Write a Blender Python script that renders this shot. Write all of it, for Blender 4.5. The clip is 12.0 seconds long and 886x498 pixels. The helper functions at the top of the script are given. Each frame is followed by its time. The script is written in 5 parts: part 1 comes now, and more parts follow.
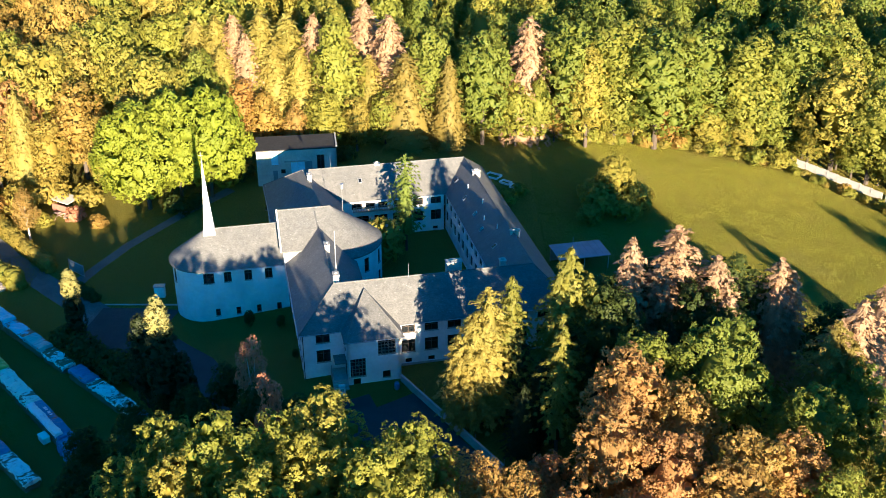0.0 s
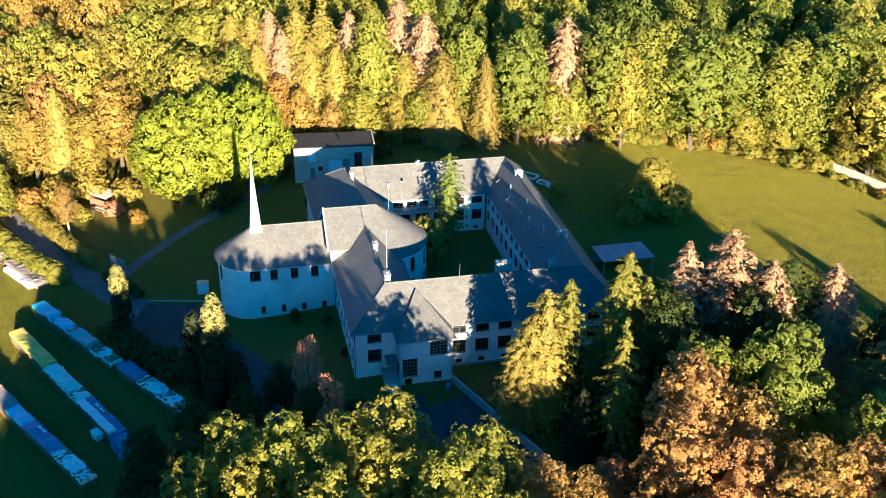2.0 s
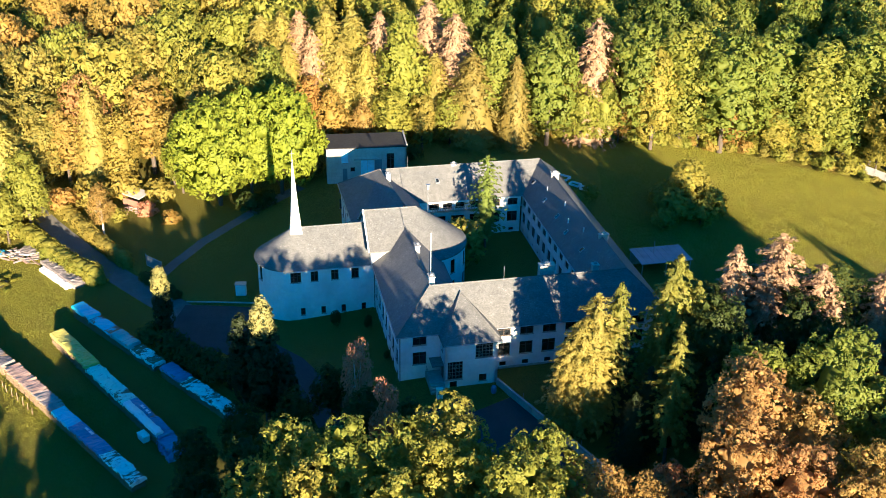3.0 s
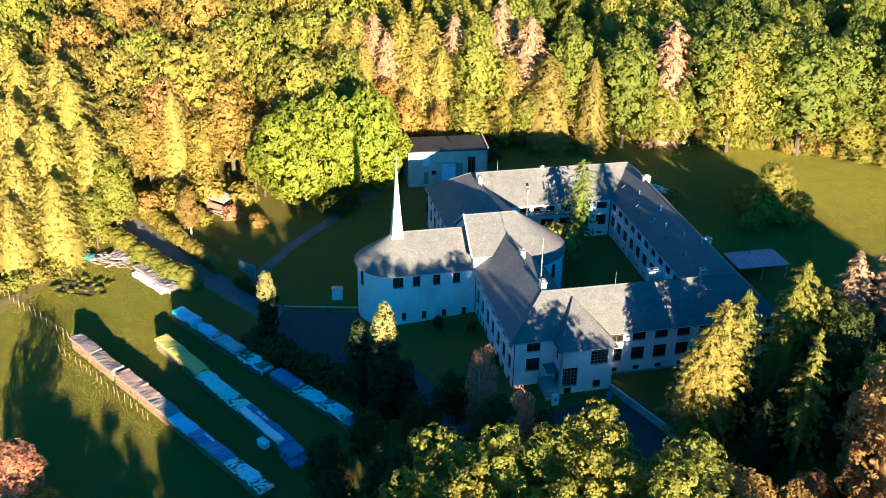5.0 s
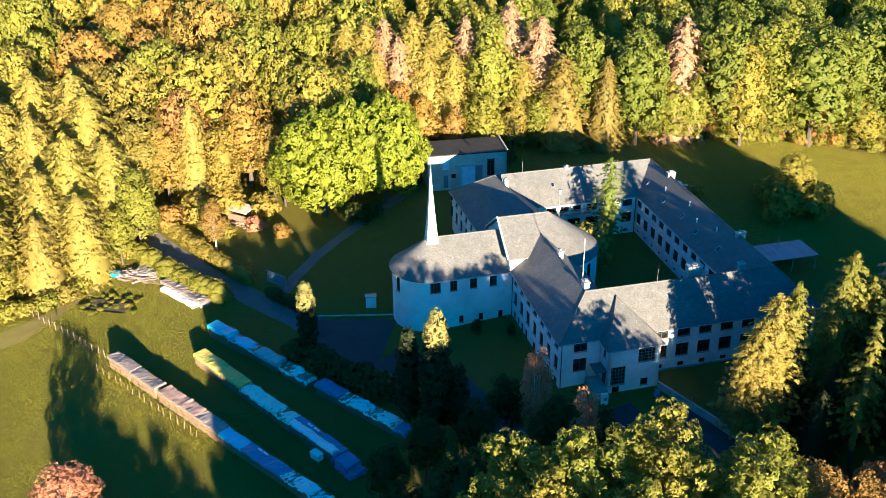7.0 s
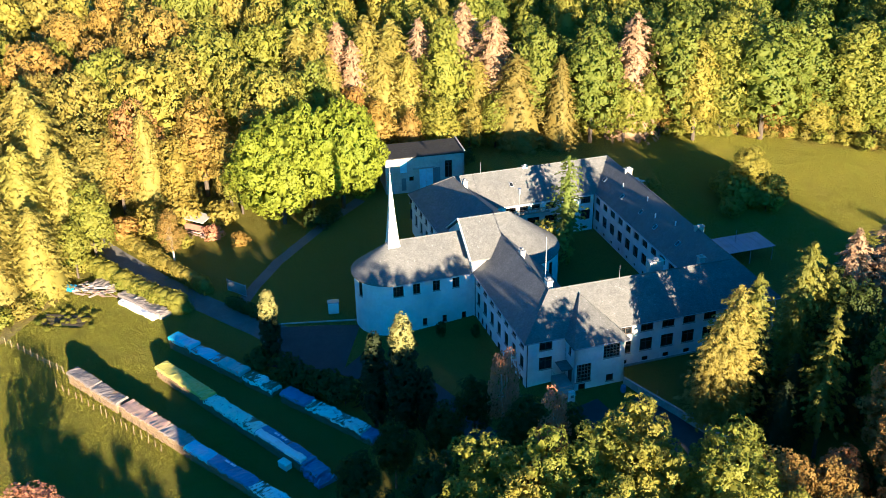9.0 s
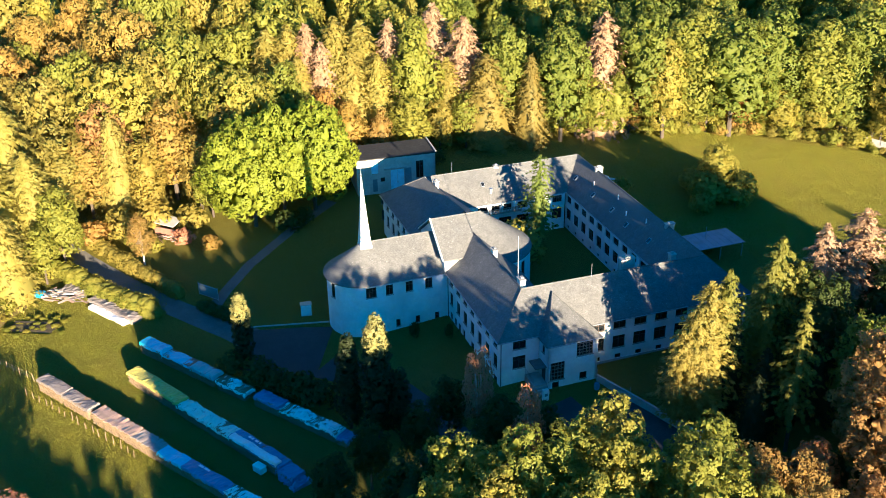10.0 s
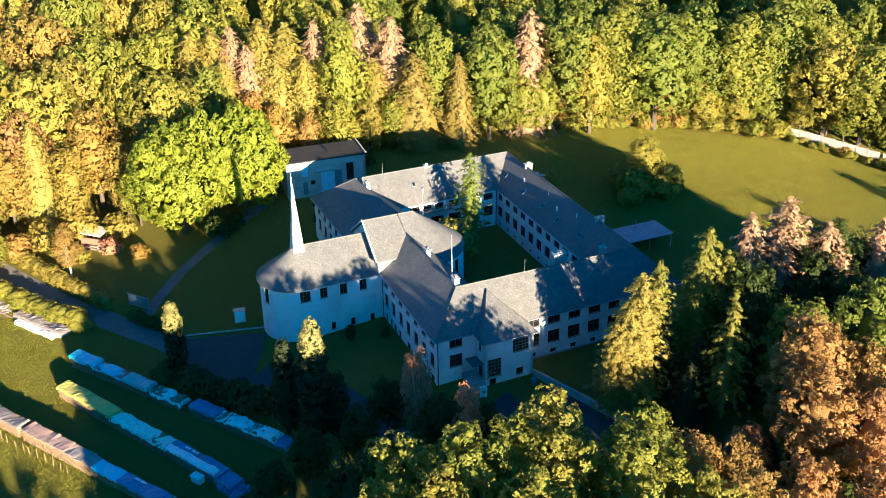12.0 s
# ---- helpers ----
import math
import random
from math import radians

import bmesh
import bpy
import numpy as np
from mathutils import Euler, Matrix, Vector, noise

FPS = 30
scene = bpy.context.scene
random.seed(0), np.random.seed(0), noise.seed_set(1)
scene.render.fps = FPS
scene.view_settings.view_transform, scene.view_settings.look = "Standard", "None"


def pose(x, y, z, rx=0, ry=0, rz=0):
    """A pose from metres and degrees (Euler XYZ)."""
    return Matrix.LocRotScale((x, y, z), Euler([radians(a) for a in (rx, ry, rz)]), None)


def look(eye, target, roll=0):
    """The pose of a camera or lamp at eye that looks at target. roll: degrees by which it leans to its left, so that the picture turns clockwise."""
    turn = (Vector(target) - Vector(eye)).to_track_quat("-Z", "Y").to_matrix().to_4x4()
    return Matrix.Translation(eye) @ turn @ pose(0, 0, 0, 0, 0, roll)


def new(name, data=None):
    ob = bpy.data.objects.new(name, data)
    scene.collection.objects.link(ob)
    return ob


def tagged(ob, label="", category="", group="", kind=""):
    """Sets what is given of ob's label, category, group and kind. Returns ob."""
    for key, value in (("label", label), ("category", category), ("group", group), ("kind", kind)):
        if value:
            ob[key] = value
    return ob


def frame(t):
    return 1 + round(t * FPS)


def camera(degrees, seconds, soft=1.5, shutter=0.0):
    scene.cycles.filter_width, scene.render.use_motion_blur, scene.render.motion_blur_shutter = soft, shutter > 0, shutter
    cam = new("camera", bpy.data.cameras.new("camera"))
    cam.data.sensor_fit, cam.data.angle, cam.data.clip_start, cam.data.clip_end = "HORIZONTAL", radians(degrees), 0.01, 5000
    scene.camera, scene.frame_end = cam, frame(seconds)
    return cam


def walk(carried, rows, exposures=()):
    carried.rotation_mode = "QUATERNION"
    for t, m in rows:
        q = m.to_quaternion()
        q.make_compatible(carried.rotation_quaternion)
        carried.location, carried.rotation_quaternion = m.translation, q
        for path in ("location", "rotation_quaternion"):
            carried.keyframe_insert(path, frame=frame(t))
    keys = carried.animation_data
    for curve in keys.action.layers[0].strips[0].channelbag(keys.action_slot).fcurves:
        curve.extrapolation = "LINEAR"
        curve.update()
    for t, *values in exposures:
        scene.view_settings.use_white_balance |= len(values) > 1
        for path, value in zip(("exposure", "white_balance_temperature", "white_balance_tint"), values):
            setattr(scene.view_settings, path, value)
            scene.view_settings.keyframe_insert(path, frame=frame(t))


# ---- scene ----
cam = camera(46.8, 12.0, soft=0.7)
METRES, EYE, TILT, LEAN, TURN = 40.0, 81.3, -26.7, 0.0, 0.0
ROWS = [
    (0.0, 0.0, 0.0, 0.0, 0.0, 0.0, -0.0),
    (0.5, -0.0282, 0.0006, 0.0022, -0.09, -0.07, -0.28),
    (1.0, -0.0734, 0.0021, 0.0059, -0.11, -0.13, -0.45),
    (1.5, -0.1262, 0.005, 0.0104, -0.13, -0.18, -0.61),
    (2.0, -0.1935, 0.0099, 0.0154, -0.13, -0.23, -0.75),
    (2.5, -0.2646, 0.0144, 0.0201, -0.12, -0.26, -0.87),
    (3.0, -0.3496, 0.0198, 0.0255, -0.09, -0.29, -0.97),
    (5.0, -0.7277, 0.0347, 0.0445, 0.19, -0.39, -0.96),
    (5.5, -0.8181, 0.0372, 0.0474, 0.37, -0.38, -0.65),
    (6.0, -0.8913, 0.0408, 0.0504, 0.16, -0.32, -0.03),
    (6.5, -0.9395, 0.0457, 0.0534, -1.21, -0.3, 1.07),
    (6.7, -0.9515, 0.0472, 0.0538, -1.2, -0.3, 1.08),
    (8.3, -0.9862, 0.0612, 0.0556, -2.66, -0.23, 2.36),
    (8.5, -0.9868, 0.0614, 0.0556, -3.03, -0.23, 2.59),
    (9.0, -0.9882, 0.0628, 0.0561, -3.76, -0.26, 2.99),
    (9.5, -0.9878, 0.0631, 0.0561, -4.33, -0.28, 3.28),
    (10.0, -0.9886, 0.0631, 0.0559, -5.32, -0.33, 3.77),
    (10.5, -0.9883, 0.0628, 0.0565, -6.28, -0.41, 4.26),
    (11.0, -0.9884, 0.0623, 0.0566, -7.3, -0.48, 4.77),
    (11.5, -0.9884, 0.0614, 0.0566, -8.25, -0.56, 5.24),
    (12.0, -0.9894, 0.0619, 0.0568, -9.09, -0.65, 5.66),
]
walk(cam, [(t, pose(0, 0, EYE, TILT, LEAN, TURN) @ pose(METRES * x, METRES * y, METRES * z, 90 + pitch, roll, yaw)) for t, x, y, z, yaw, pitch, roll in ROWS],
     exposures=[(0.0, 2.42, 6050, 10), (12.0, 2.42, 6050, 10)])

# ---- sky and sun ----
SUN_EL, SUN_AZ = 10.0, 164.0          # degrees; azimuth clockwise from north (+y)
world = bpy.data.worlds.new("sky")
scene.world = world
world.use_nodes = True
wn = world.node_tree.nodes
sky = wn.new("ShaderNodeTexSky")
sky.sky_type = "NISHITA"
sky.sun_disc = False
sky.sun_elevation, sky.sun_rotation = radians(SUN_EL), radians(SUN_AZ)
sky.air_density, sky.dust_density, sky.ozone_density = 1.0, 0.5, 3.0
wn["Background"].inputs["Strength"].default_value = 0.0285
tint = wn.new("ShaderNodeMix")          # a clear, deep blue evening sky
tint.data_type, tint.blend_type = "RGBA", "MULTIPLY"
tint.inputs[0].default_value, tint.inputs[7].default_value = 1.0, (0.02, 1.27, 2.1, 1)
world.node_tree.links.new(sky.outputs["Color"], tint.inputs[6])
world.node_tree.links.new(tint.outputs[2], wn["Background"].inputs["Color"])
SUN_DIR = Vector((math.sin(radians(SUN_AZ)) * math.cos(radians(SUN_EL)), math.cos(radians(SUN_AZ)) * math.cos(radians(SUN_EL)), math.sin(radians(SUN_EL))))
sun = new("sun", bpy.data.lights.new("sun", "SUN"))
sun.data.energy, sun.data.angle, sun.data.color = 5.0, radians(0.6), (1.0, 0.785, 0.52)
sun.matrix_world = look(SUN_DIR * 300 + Vector((-20, 130, 0)), (-20, 130, 0))

# ---- materials ----
MATS = {}


def ramp(nt, fac, stops):
    n = nt.nodes.new("ShaderNodeValToRGB")
    while len(n.color_ramp.elements) < len(stops):
        n.color_ramp.elements.new(0.5)
    for e, (p, c) in zip(n.color_ramp.elements, stops):
        e.position, e.color = p, (*c, 1)
    nt.links.new(fac, n.inputs["Fac"])
    return n.outputs["Color"]


def tex_noise(nt, scale, detail=4, rough=0.6, coord="Object", stretch=(1, 1, 1)):
    tc, mp, n = nt.nodes.new("ShaderNodeTexCoord"), nt.nodes.new("ShaderNodeMapping"), nt.nodes.new("ShaderNodeTexNoise")
    mp.inputs["Scale"].default_value = stretch
    n.inputs["Scale"].default_value, n.inputs["Detail"].default_value, n.inputs["Roughness"].default_value = scale, detail, rough
    nt.links.new(tc.outputs[coord], mp.inputs["Vector"])
    nt.links.new(mp.outputs["Vector"], n.inputs["Vector"])
    return n.outputs["Fac"]


def mix(nt, fac, a, b, mode="MIX"):
    n = nt.nodes.new("ShaderNodeMix")
    n.data_type, n.blend_type = "RGBA", mode
    for sock, v in ((n.inputs[0], fac), (n.inputs[6], a), (n.inputs[7], b)):
        if isinstance(v, (int, float)):
            sock.default_value = v
        elif isinstance(v, tuple):
            sock.default_value = (*v, 1)
        else:
            nt.links.new(v, sock)
    return n.outputs[2]


def bump(nt, height, strength, dist):
    n = nt.nodes.new("ShaderNodeBump")
    n.inputs["Strength"].default_value, n.inputs["Distance"].default_value = strength, dist
    nt.links.new(height, n.inputs["Height"])
    return n.outputs["Normal"]


def material(name, rough=0.8, metal=0.0, spec=0.3):
    m = bpy.data.materials.new(name)
    m.use_nodes = True
    b = m.node_tree.nodes["Principled BSDF"]
    b.inputs["Roughness"].default_value, b.inputs["Metallic"].default_value = rough, metal
    b.inputs["Specular IOR Level"].default_value = spec
    MATS[name] = m
    return m, m.node_tree, b


def surface(name, dark, light, fine=6.0, coarse=0.35, rough=0.85, rel=0.3, dist=0.03, metal=0.0, spec=0.3, coord="Object", stretch=(1, 1, 1)):
    """A weathered surface: colour varied at a fine and a coarse scale, with relief."""
    m, nt, b = material(name, rough, metal, spec)
    f, c = tex_noise(nt, fine, 5, 0.65, coord, stretch), tex_noise(nt, coarse, 3, 0.6, coord, stretch)
    col = ramp(nt, f, ((0.3, dark), (0.7, light)))
    mid = tuple((p + q) / 2 * 0.72 for p, q in zip(dark, light))
    col = mix(nt, ramp(nt, c, ((0.42, (0, 0, 0)), (0.68, (0.75, 0.75, 0.75)))), col, mid)
    nt.links.new(col, b.inputs["Base Color"])
    nt.links.new(bump(nt, f, rel, dist), b.inputs["Normal"])
    return m


def leaf_material(name, cols, trans=0.5, spread=0.32):
    """Foliage: hue varies from tree to tree and from leaf clump to leaf clump; spread: how far single clumps differ."""
    m, nt, b = material(name, 0.6, 0, 0.25)
    info, geo = nt.nodes.new("ShaderNodeObjectInfo"), nt.nodes.new("ShaderNodeNewGeometry")
    per_tree = ramp(nt, info.outputs["Random"], [(i / (len(cols) - 1), c) for i, c in enumerate(cols)])
    per_leaf = ramp(nt, geo.outputs["Random Per Island"], ((0.0, (1 - 0.42 * spread, 1 - 0.4 * spread, 1 - 0.44 * spread)), (0.5, (1.0, 1.0, 1.0)), (1.0, (1 + 0.45 * spread, 1 + 0.4 * spread, 1 + 0.3 * spread))))
    patch = ramp(nt, tex_noise(nt, 0.35, 2, 0.5), ((0.35, (1.0, 1.02, 1.02)), (0.7, (1.26, 1.2, 1.16))))
    col = mix(nt, 1.0, mix(nt, 1.0, per_tree, per_leaf, "MULTIPLY"), patch, "MULTIPLY")
    nt.links.new(col, b.inputs["Base Color"])
    tr, ms = nt.nodes.new("ShaderNodeBsdfTranslucent"), nt.nodes.new("ShaderNodeMixShader")
    ms.inputs[0].default_value = trans
    nt.links.new(col, tr.inputs["Color"])
    nt.links.new(b.outputs[0], ms.inputs[1])
    nt.links.new(tr.outputs[0], ms.inputs[2])
    nt.links.new(ms.outputs[0], nt.nodes["Material Output"].inputs["Surface"])
    return m


def slate_material():
    m, nt, b = material("slate", 0.6, 0, 0.25)
    tc, mp, br = nt.nodes.new("ShaderNodeTexCoord"), nt.nodes.new("ShaderNodeMapping"), nt.nodes.new("ShaderNodeTexVoronoi")
    nt.links.new(tc.outputs["Object"], mp.inputs["Vector"])
    mp.inputs["Scale"].default_value = (7.0, 7.0, 11.0)
    nt.links.new(mp.outputs["Vector"], br.inputs["Vector"])
    br.inputs["Scale"].default_value = 1.0
    cell = nt.nodes.new("ShaderNodeSeparateColor")
    nt.links.new(br.outputs["Color"], cell.inputs["Color"])
    col = ramp(nt, cell.outputs["Red"], ((0.0, (0.112, 0.113, 0.112)), (0.75, (0.158, 0.156, 0.153)), (0.985, (0.178, 0.176, 0.174)), (1.0, (0.28, 0.275, 0.275))))
    big = ramp(nt, tex_noise(nt, 0.25, 4, 0.65), ((0.3, (0.86, 0.87, 0.88)), (0.7, (1.08, 1.07, 1.05))))
    streak = ramp(nt, tex_noise(nt, 1.2, 4, 0.7, "Object", (1, 1, 0.25)), ((0.35, (0.85, 0.86, 0.84)), (0.7, (1.1, 1.1, 1.1))))
    nt.links.new(mix(nt, 1.0, mix(nt, 1.0, col, big, "MULTIPLY"), streak, "MULTIPLY"), b.inputs["Base Color"])
    nt.links.new(bump(nt, br.outputs["Distance"], 0.3, 0.04), b.inputs["Normal"])
    return m


def ground_material():
    m, nt, b = material("grass", 0.9, 0, 0.15)
    b.inputs["Sheen Weight"].default_value, b.inputs["Sheen Roughness"].default_value, b.inputs["Sheen Tint"].default_value = 0.4, 0.45, (1.0, 0.8, 0.14, 1)
    fine, tuft = tex_noise(nt, 4.0, 6, 0.75), tex_noise(nt, 13.0, 3, 0.6)
    patches = tex_noise(nt, 0.09, 4, 0.6)
    mid = tex_noise(nt, 0.45, 4, 0.7)
    green = ramp(nt, fine, ((0.25, (0.07, 0.068, 0.013)), (0.55, (0.09, 0.086, 0.015)), (0.8, (0.115, 0.106, 0.02))))
    dry = ramp(nt, fine, ((0.25, (0.08, 0.065, 0.02)), (0.75, (0.17, 0.13, 0.05))))
    col = mix(nt, ramp(nt, patches, ((0.56, (0, 0, 0)), (0.76, (0.7, 0.7, 0.7)))), green, dry)
    col = mix(nt, 1.0, col, ramp(nt, mid, ((0.3, (0.75, 0.8, 0.7)), (0.7, (1.15, 1.1, 1.1)))), "MULTIPLY")
    nt.links.new(col, b.inputs["Base Color"])
    nt.links.new(bump(nt, tuft, 1.0, 0.34), b.inputs["Normal"])
    return m


slate_material()
ground_material()
surface("plaster", (0.74, 0.73, 0.69), (0.84, 0.83, 0.8), 2.5, 0.25, 0.9, 0.15, 0.02)
surface("plinth", (0.30, 0.29, 0.27), (0.42, 0.41, 0.38), 3.0, 0.5, 0.9, 0.3, 0.02)
surface("old_plaster", (0.40, 0.39, 0.35), (0.55, 0.53, 0.47), 2.0, 0.3, 0.9, 0.25, 0.02)
surface("white_paint", (0.74, 0.74, 0.72), (0.84, 0.84, 0.82), 6, 0.6, 0.55, 0.05, 0.01)
surface("spire_metal", (0.74, 0.73, 0.70), (0.82, 0.81, 0.78), 2, 0.4, 0.5, 0.05, 0.01)
surface("dark_frame", (0.05, 0.036, 0.03), (0.09, 0.065, 0.05), 8, 1, 0.5, 0.1, 0.01)
surface("asphalt", (0.04, 0.041, 0.043), (0.075, 0.075, 0.075), 5, 0.3, 0.9, 0.3, 0.02)
surface("gravel_path", (0.1, 0.095, 0.085), (0.19, 0.18, 0.16), 4, 0.4, 0.95, 0.4, 0.03)
surface("dirt", (0.07, 0.055, 0.035), (0.14, 0.11, 0.07), 3, 0.3, 0.95, 0.5, 0.05)
surface("concrete", (0.34, 0.33, 0.30), (0.5, 0.48, 0.44), 3, 0.4, 0.9, 0.3, 0.02)
surface("roof_felt", (0.025, 0.025, 0.026), (0.05, 0.05, 0.05), 2, 0.3, 0.8, 0.3, 0.02)
surface("bark", (0.05, 0.04, 0.03), (0.14, 0.11, 0.085), 9, 1, 0.95, 0.8, 0.05, stretch=(1, 1, 0.2))
surface("pale_bark", (0.32, 0.29, 0.25), (0.55, 0.5, 0.44), 9, 1, 0.9, 0.5, 0.03, stretch=(1, 1, 0.4))
surface("cut_wood", (0.17, 0.11, 0.065), (0.36, 0.26, 0.16), 9, 1.2, 0.9, 0.4, 0.02)
surface("grey_boards", (0.26, 0.22, 0.2), (0.44, 0.37, 0.33), 7, 1, 0.85, 0.4, 0.02)
surface("reddish_boards", (0.36, 0.23, 0.18), (0.55, 0.38, 0.3), 7, 1, 0.85, 0.4, 0.02)
surface("galvanised", (0.30, 0.32, 0.34), (0.48, 0.5, 0.52), 4, 0.6, 0.45, 0.1, 0.01, 0.6)
surface("rusty_metal", (0.2, 0.11, 0.07), (0.34, 0.22, 0.15), 6, 0.8, 0.8, 0.3, 0.01, 0.2)
surface("blue_door", (0.36, 0.74, 0.86), (0.46, 0.82, 0.92), 5, 0.5, 0.6, 0.1, 0.01)
surface("grey_panel", (0.15, 0.17, 0.19), (0.22, 0.24, 0.26), 5, 0.5, 0.6, 0.1, 0.01)
surface("solar_sheet", (0.16, 0.2, 0.25), (0.24, 0.28, 0.33), 5, 0.5, 0.35, 0.1, 0.01)
surface("red_plastic", (0.4, 0.03, 0.02), (0.5, 0.05, 0.03), 5, 0.5, 0.5, 0.1, 0.01)
surface("brick_red", (0.25, 0.11, 0.075), (0.4, 0.19, 0.13), 6, 0.8, 0.9, 0.4, 0.02)


def tarp_material(name, dark, light, dirt):
    """Plastic sheeting: satin, creased, with the shade of folds and dirt painted dark along the creases."""
    m, nt, b = material(name, 0.38, 0, 0.5)
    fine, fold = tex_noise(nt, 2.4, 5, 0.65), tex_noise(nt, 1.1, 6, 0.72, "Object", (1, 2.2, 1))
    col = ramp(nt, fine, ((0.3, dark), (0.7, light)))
    # dirt sets how strongly crease shade and grime darken the colour.
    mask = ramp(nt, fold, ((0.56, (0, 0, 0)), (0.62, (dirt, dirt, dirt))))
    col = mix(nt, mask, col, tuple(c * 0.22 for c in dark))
    nt.links.new(col, b.inputs["Base Color"])
    nt.links.new(bump(nt, fold, 0.9, 0.15), b.inputs["Normal"])
    return m


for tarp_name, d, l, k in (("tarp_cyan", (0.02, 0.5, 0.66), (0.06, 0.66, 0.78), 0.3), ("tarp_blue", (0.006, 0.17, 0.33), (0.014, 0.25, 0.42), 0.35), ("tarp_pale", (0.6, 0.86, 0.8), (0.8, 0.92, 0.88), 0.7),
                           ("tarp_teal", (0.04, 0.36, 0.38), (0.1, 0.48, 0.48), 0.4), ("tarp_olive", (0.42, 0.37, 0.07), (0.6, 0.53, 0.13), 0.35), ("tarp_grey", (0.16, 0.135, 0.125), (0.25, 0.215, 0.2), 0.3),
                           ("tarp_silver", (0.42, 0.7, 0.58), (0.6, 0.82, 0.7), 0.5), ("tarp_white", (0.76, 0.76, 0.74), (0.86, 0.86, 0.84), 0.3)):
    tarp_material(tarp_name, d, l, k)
leaf_material("leaf_green", ((0.138, 0.177, 0.029), (0.175, 0.205, 0.034), (0.203, 0.223, 0.037), (0.240, 0.241, 0.040)))
leaf_material("leaf_lime", ((0.224, 0.237, 0.038), (0.268, 0.258, 0.044), (0.312, 0.271, 0.051)))
leaf_material("leaf_gold", ((0.286, 0.222, 0.048), (0.322, 0.227, 0.054), (0.366, 0.210, 0.058), (0.295, 0.239, 0.048), (0.268, 0.235, 0.054)))
leaf_material("leaf_bright", ((0.233, 0.275, 0.028), (0.249, 0.284, 0.031)))
leaf_material("leaf_brown", ((0.400, 0.206, 0.089), (0.337, 0.218, 0.067), (0.310, 0.210, 0.056), (0.428, 0.221, 0.097)))
# Green foliage with the shade already put into its colour.
leaf_material("leaf_shaded", ((0.051, 0.074, 0.017), (0.069, 0.093, 0.020)))
leaf_material("needle_green", ((0.213, 0.182, 0.044), (0.228, 0.187, 0.048), (0.244, 0.189, 0.049)))
leaf_material("needle_gold", ((0.284, 0.250, 0.056), (0.318, 0.262, 0.065), (0.292, 0.266, 0.056)))
leaf_material("needle_dead", ((0.294, 0.185, 0.106), (0.319, 0.208, 0.125), (0.275, 0.167, 0.089)), 0.25, 0.5)
leaf_material("needle_lime", ((0.202, 0.205, 0.039), (0.235, 0.223, 0.042)))
leaf_material("needle_fir", ((0.17, 0.22, 0.045), (0.18, 0.23, 0.05)))
# Pale needles with sunlight put into the colour, for the thuja tips.
leaf_material("needle_sunlit", ((0.33, 0.31, 0.1), (0.36, 0.33, 0.12)))
# Spruce needles with deep shade put into the colour; thujas use it too.
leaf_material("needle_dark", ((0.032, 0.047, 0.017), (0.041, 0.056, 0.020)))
leaf_material("twig_red", ((0.42, 0.19, 0.11), (0.46, 0.22, 0.12)), 0.25)
gm, gnt, gb = material("glass", 0.06, 0, 0.6)
gb.inputs["Base Color"].default_value = (0.02, 0.025, 0.03, 1)
gb.inputs["Transmission Weight"].default_value = 0.35

# ---- mesh helpers ----


def mesh_of(name, verts, faces, mat, smooth=False):
    me = bpy.data.meshes.new(name)
    me.from_pydata([tuple(v) for v in verts], [], [tuple(f) for f in faces])
    me.materials.append(MATS[mat])
    if smooth:
        me.shade_smooth()
    me.update()
    return me


def part(name, data, mat, parent, label="", at=None):
    """One mesh object under a thing or part (parent None: at top level). data: a bmesh or a finished mesh."""
    if isinstance(data, bmesh.types.BMesh):
        me = bpy.data.meshes.new(name)
        bmesh.ops.recalc_face_normals(data, faces=data.faces)
        data.to_mesh(me)
        data.free()
        me.materials.append(MATS[mat])
    else:
        me = data
    ob = new(name, me)
    if parent:
        ob.parent = parent
    if at:
        ob.matrix_basis = at
    if label:
        tagged(ob, label)
    return ob


def box(bm, x0, x1, y0, y1, z0, z1, m=None, bev=0.0):
    r = bmesh.ops.create_cube(bm, size=1, matrix=(m or Matrix()) @ Matrix.Translation(((x0 + x1) / 2, (y0 + y1) / 2, (z0 + z1) / 2)) @ Matrix.Diagonal((x1 - x0, y1 - y0, z1 - z0, 1)))
    if bev:
        edges = list({e for v in r["verts"] for e in v.link_edges})
        bmesh.ops.bevel(bm, geom=edges, offset=bev, segments=1, affect="EDGES")


def boxes(*specs, bev=0.0, m=None):
    bm = bmesh.new()
    for s in specs:
        box(bm, *s, m=m, bev=bev)
    return bm


def rod(bm, a, b, r0, r1, n=6):
    """A tapered round bar from a to b."""
    a, b = Vector(a), Vector(b)
    d = b - a
    q = d.to_track_quat("Z", "Y").to_matrix().to_4x4()
    bmesh.ops.create_cone(bm, cap_ends=True, segments=n, radius1=r0, radius2=r1, depth=d.length, matrix=Matrix.Translation((a + b) / 2) @ q)


def smooth01(t):
    t = min(1.0, max(0.0, t))
    return t * t * (3 - 2 * t)


def g(x, y):
    """Height of the ground: level round the house, lower towards the west, rising a little to the north."""
    low = smooth01((-12 - x) / 30) * smooth01((186 - y) / 30)
    return -2.15 * low + 0.8 * smooth01((y - 178) / 20) * (1 - low) - 0.35 * smooth01((121 - y) / 4) * (1 - low) + 0.085 * max(0.0, y - 208) * smooth01((-5 - x) / 30) + 0.12 * math.sin(x * 0.13) * math.sin(y * 0.11)


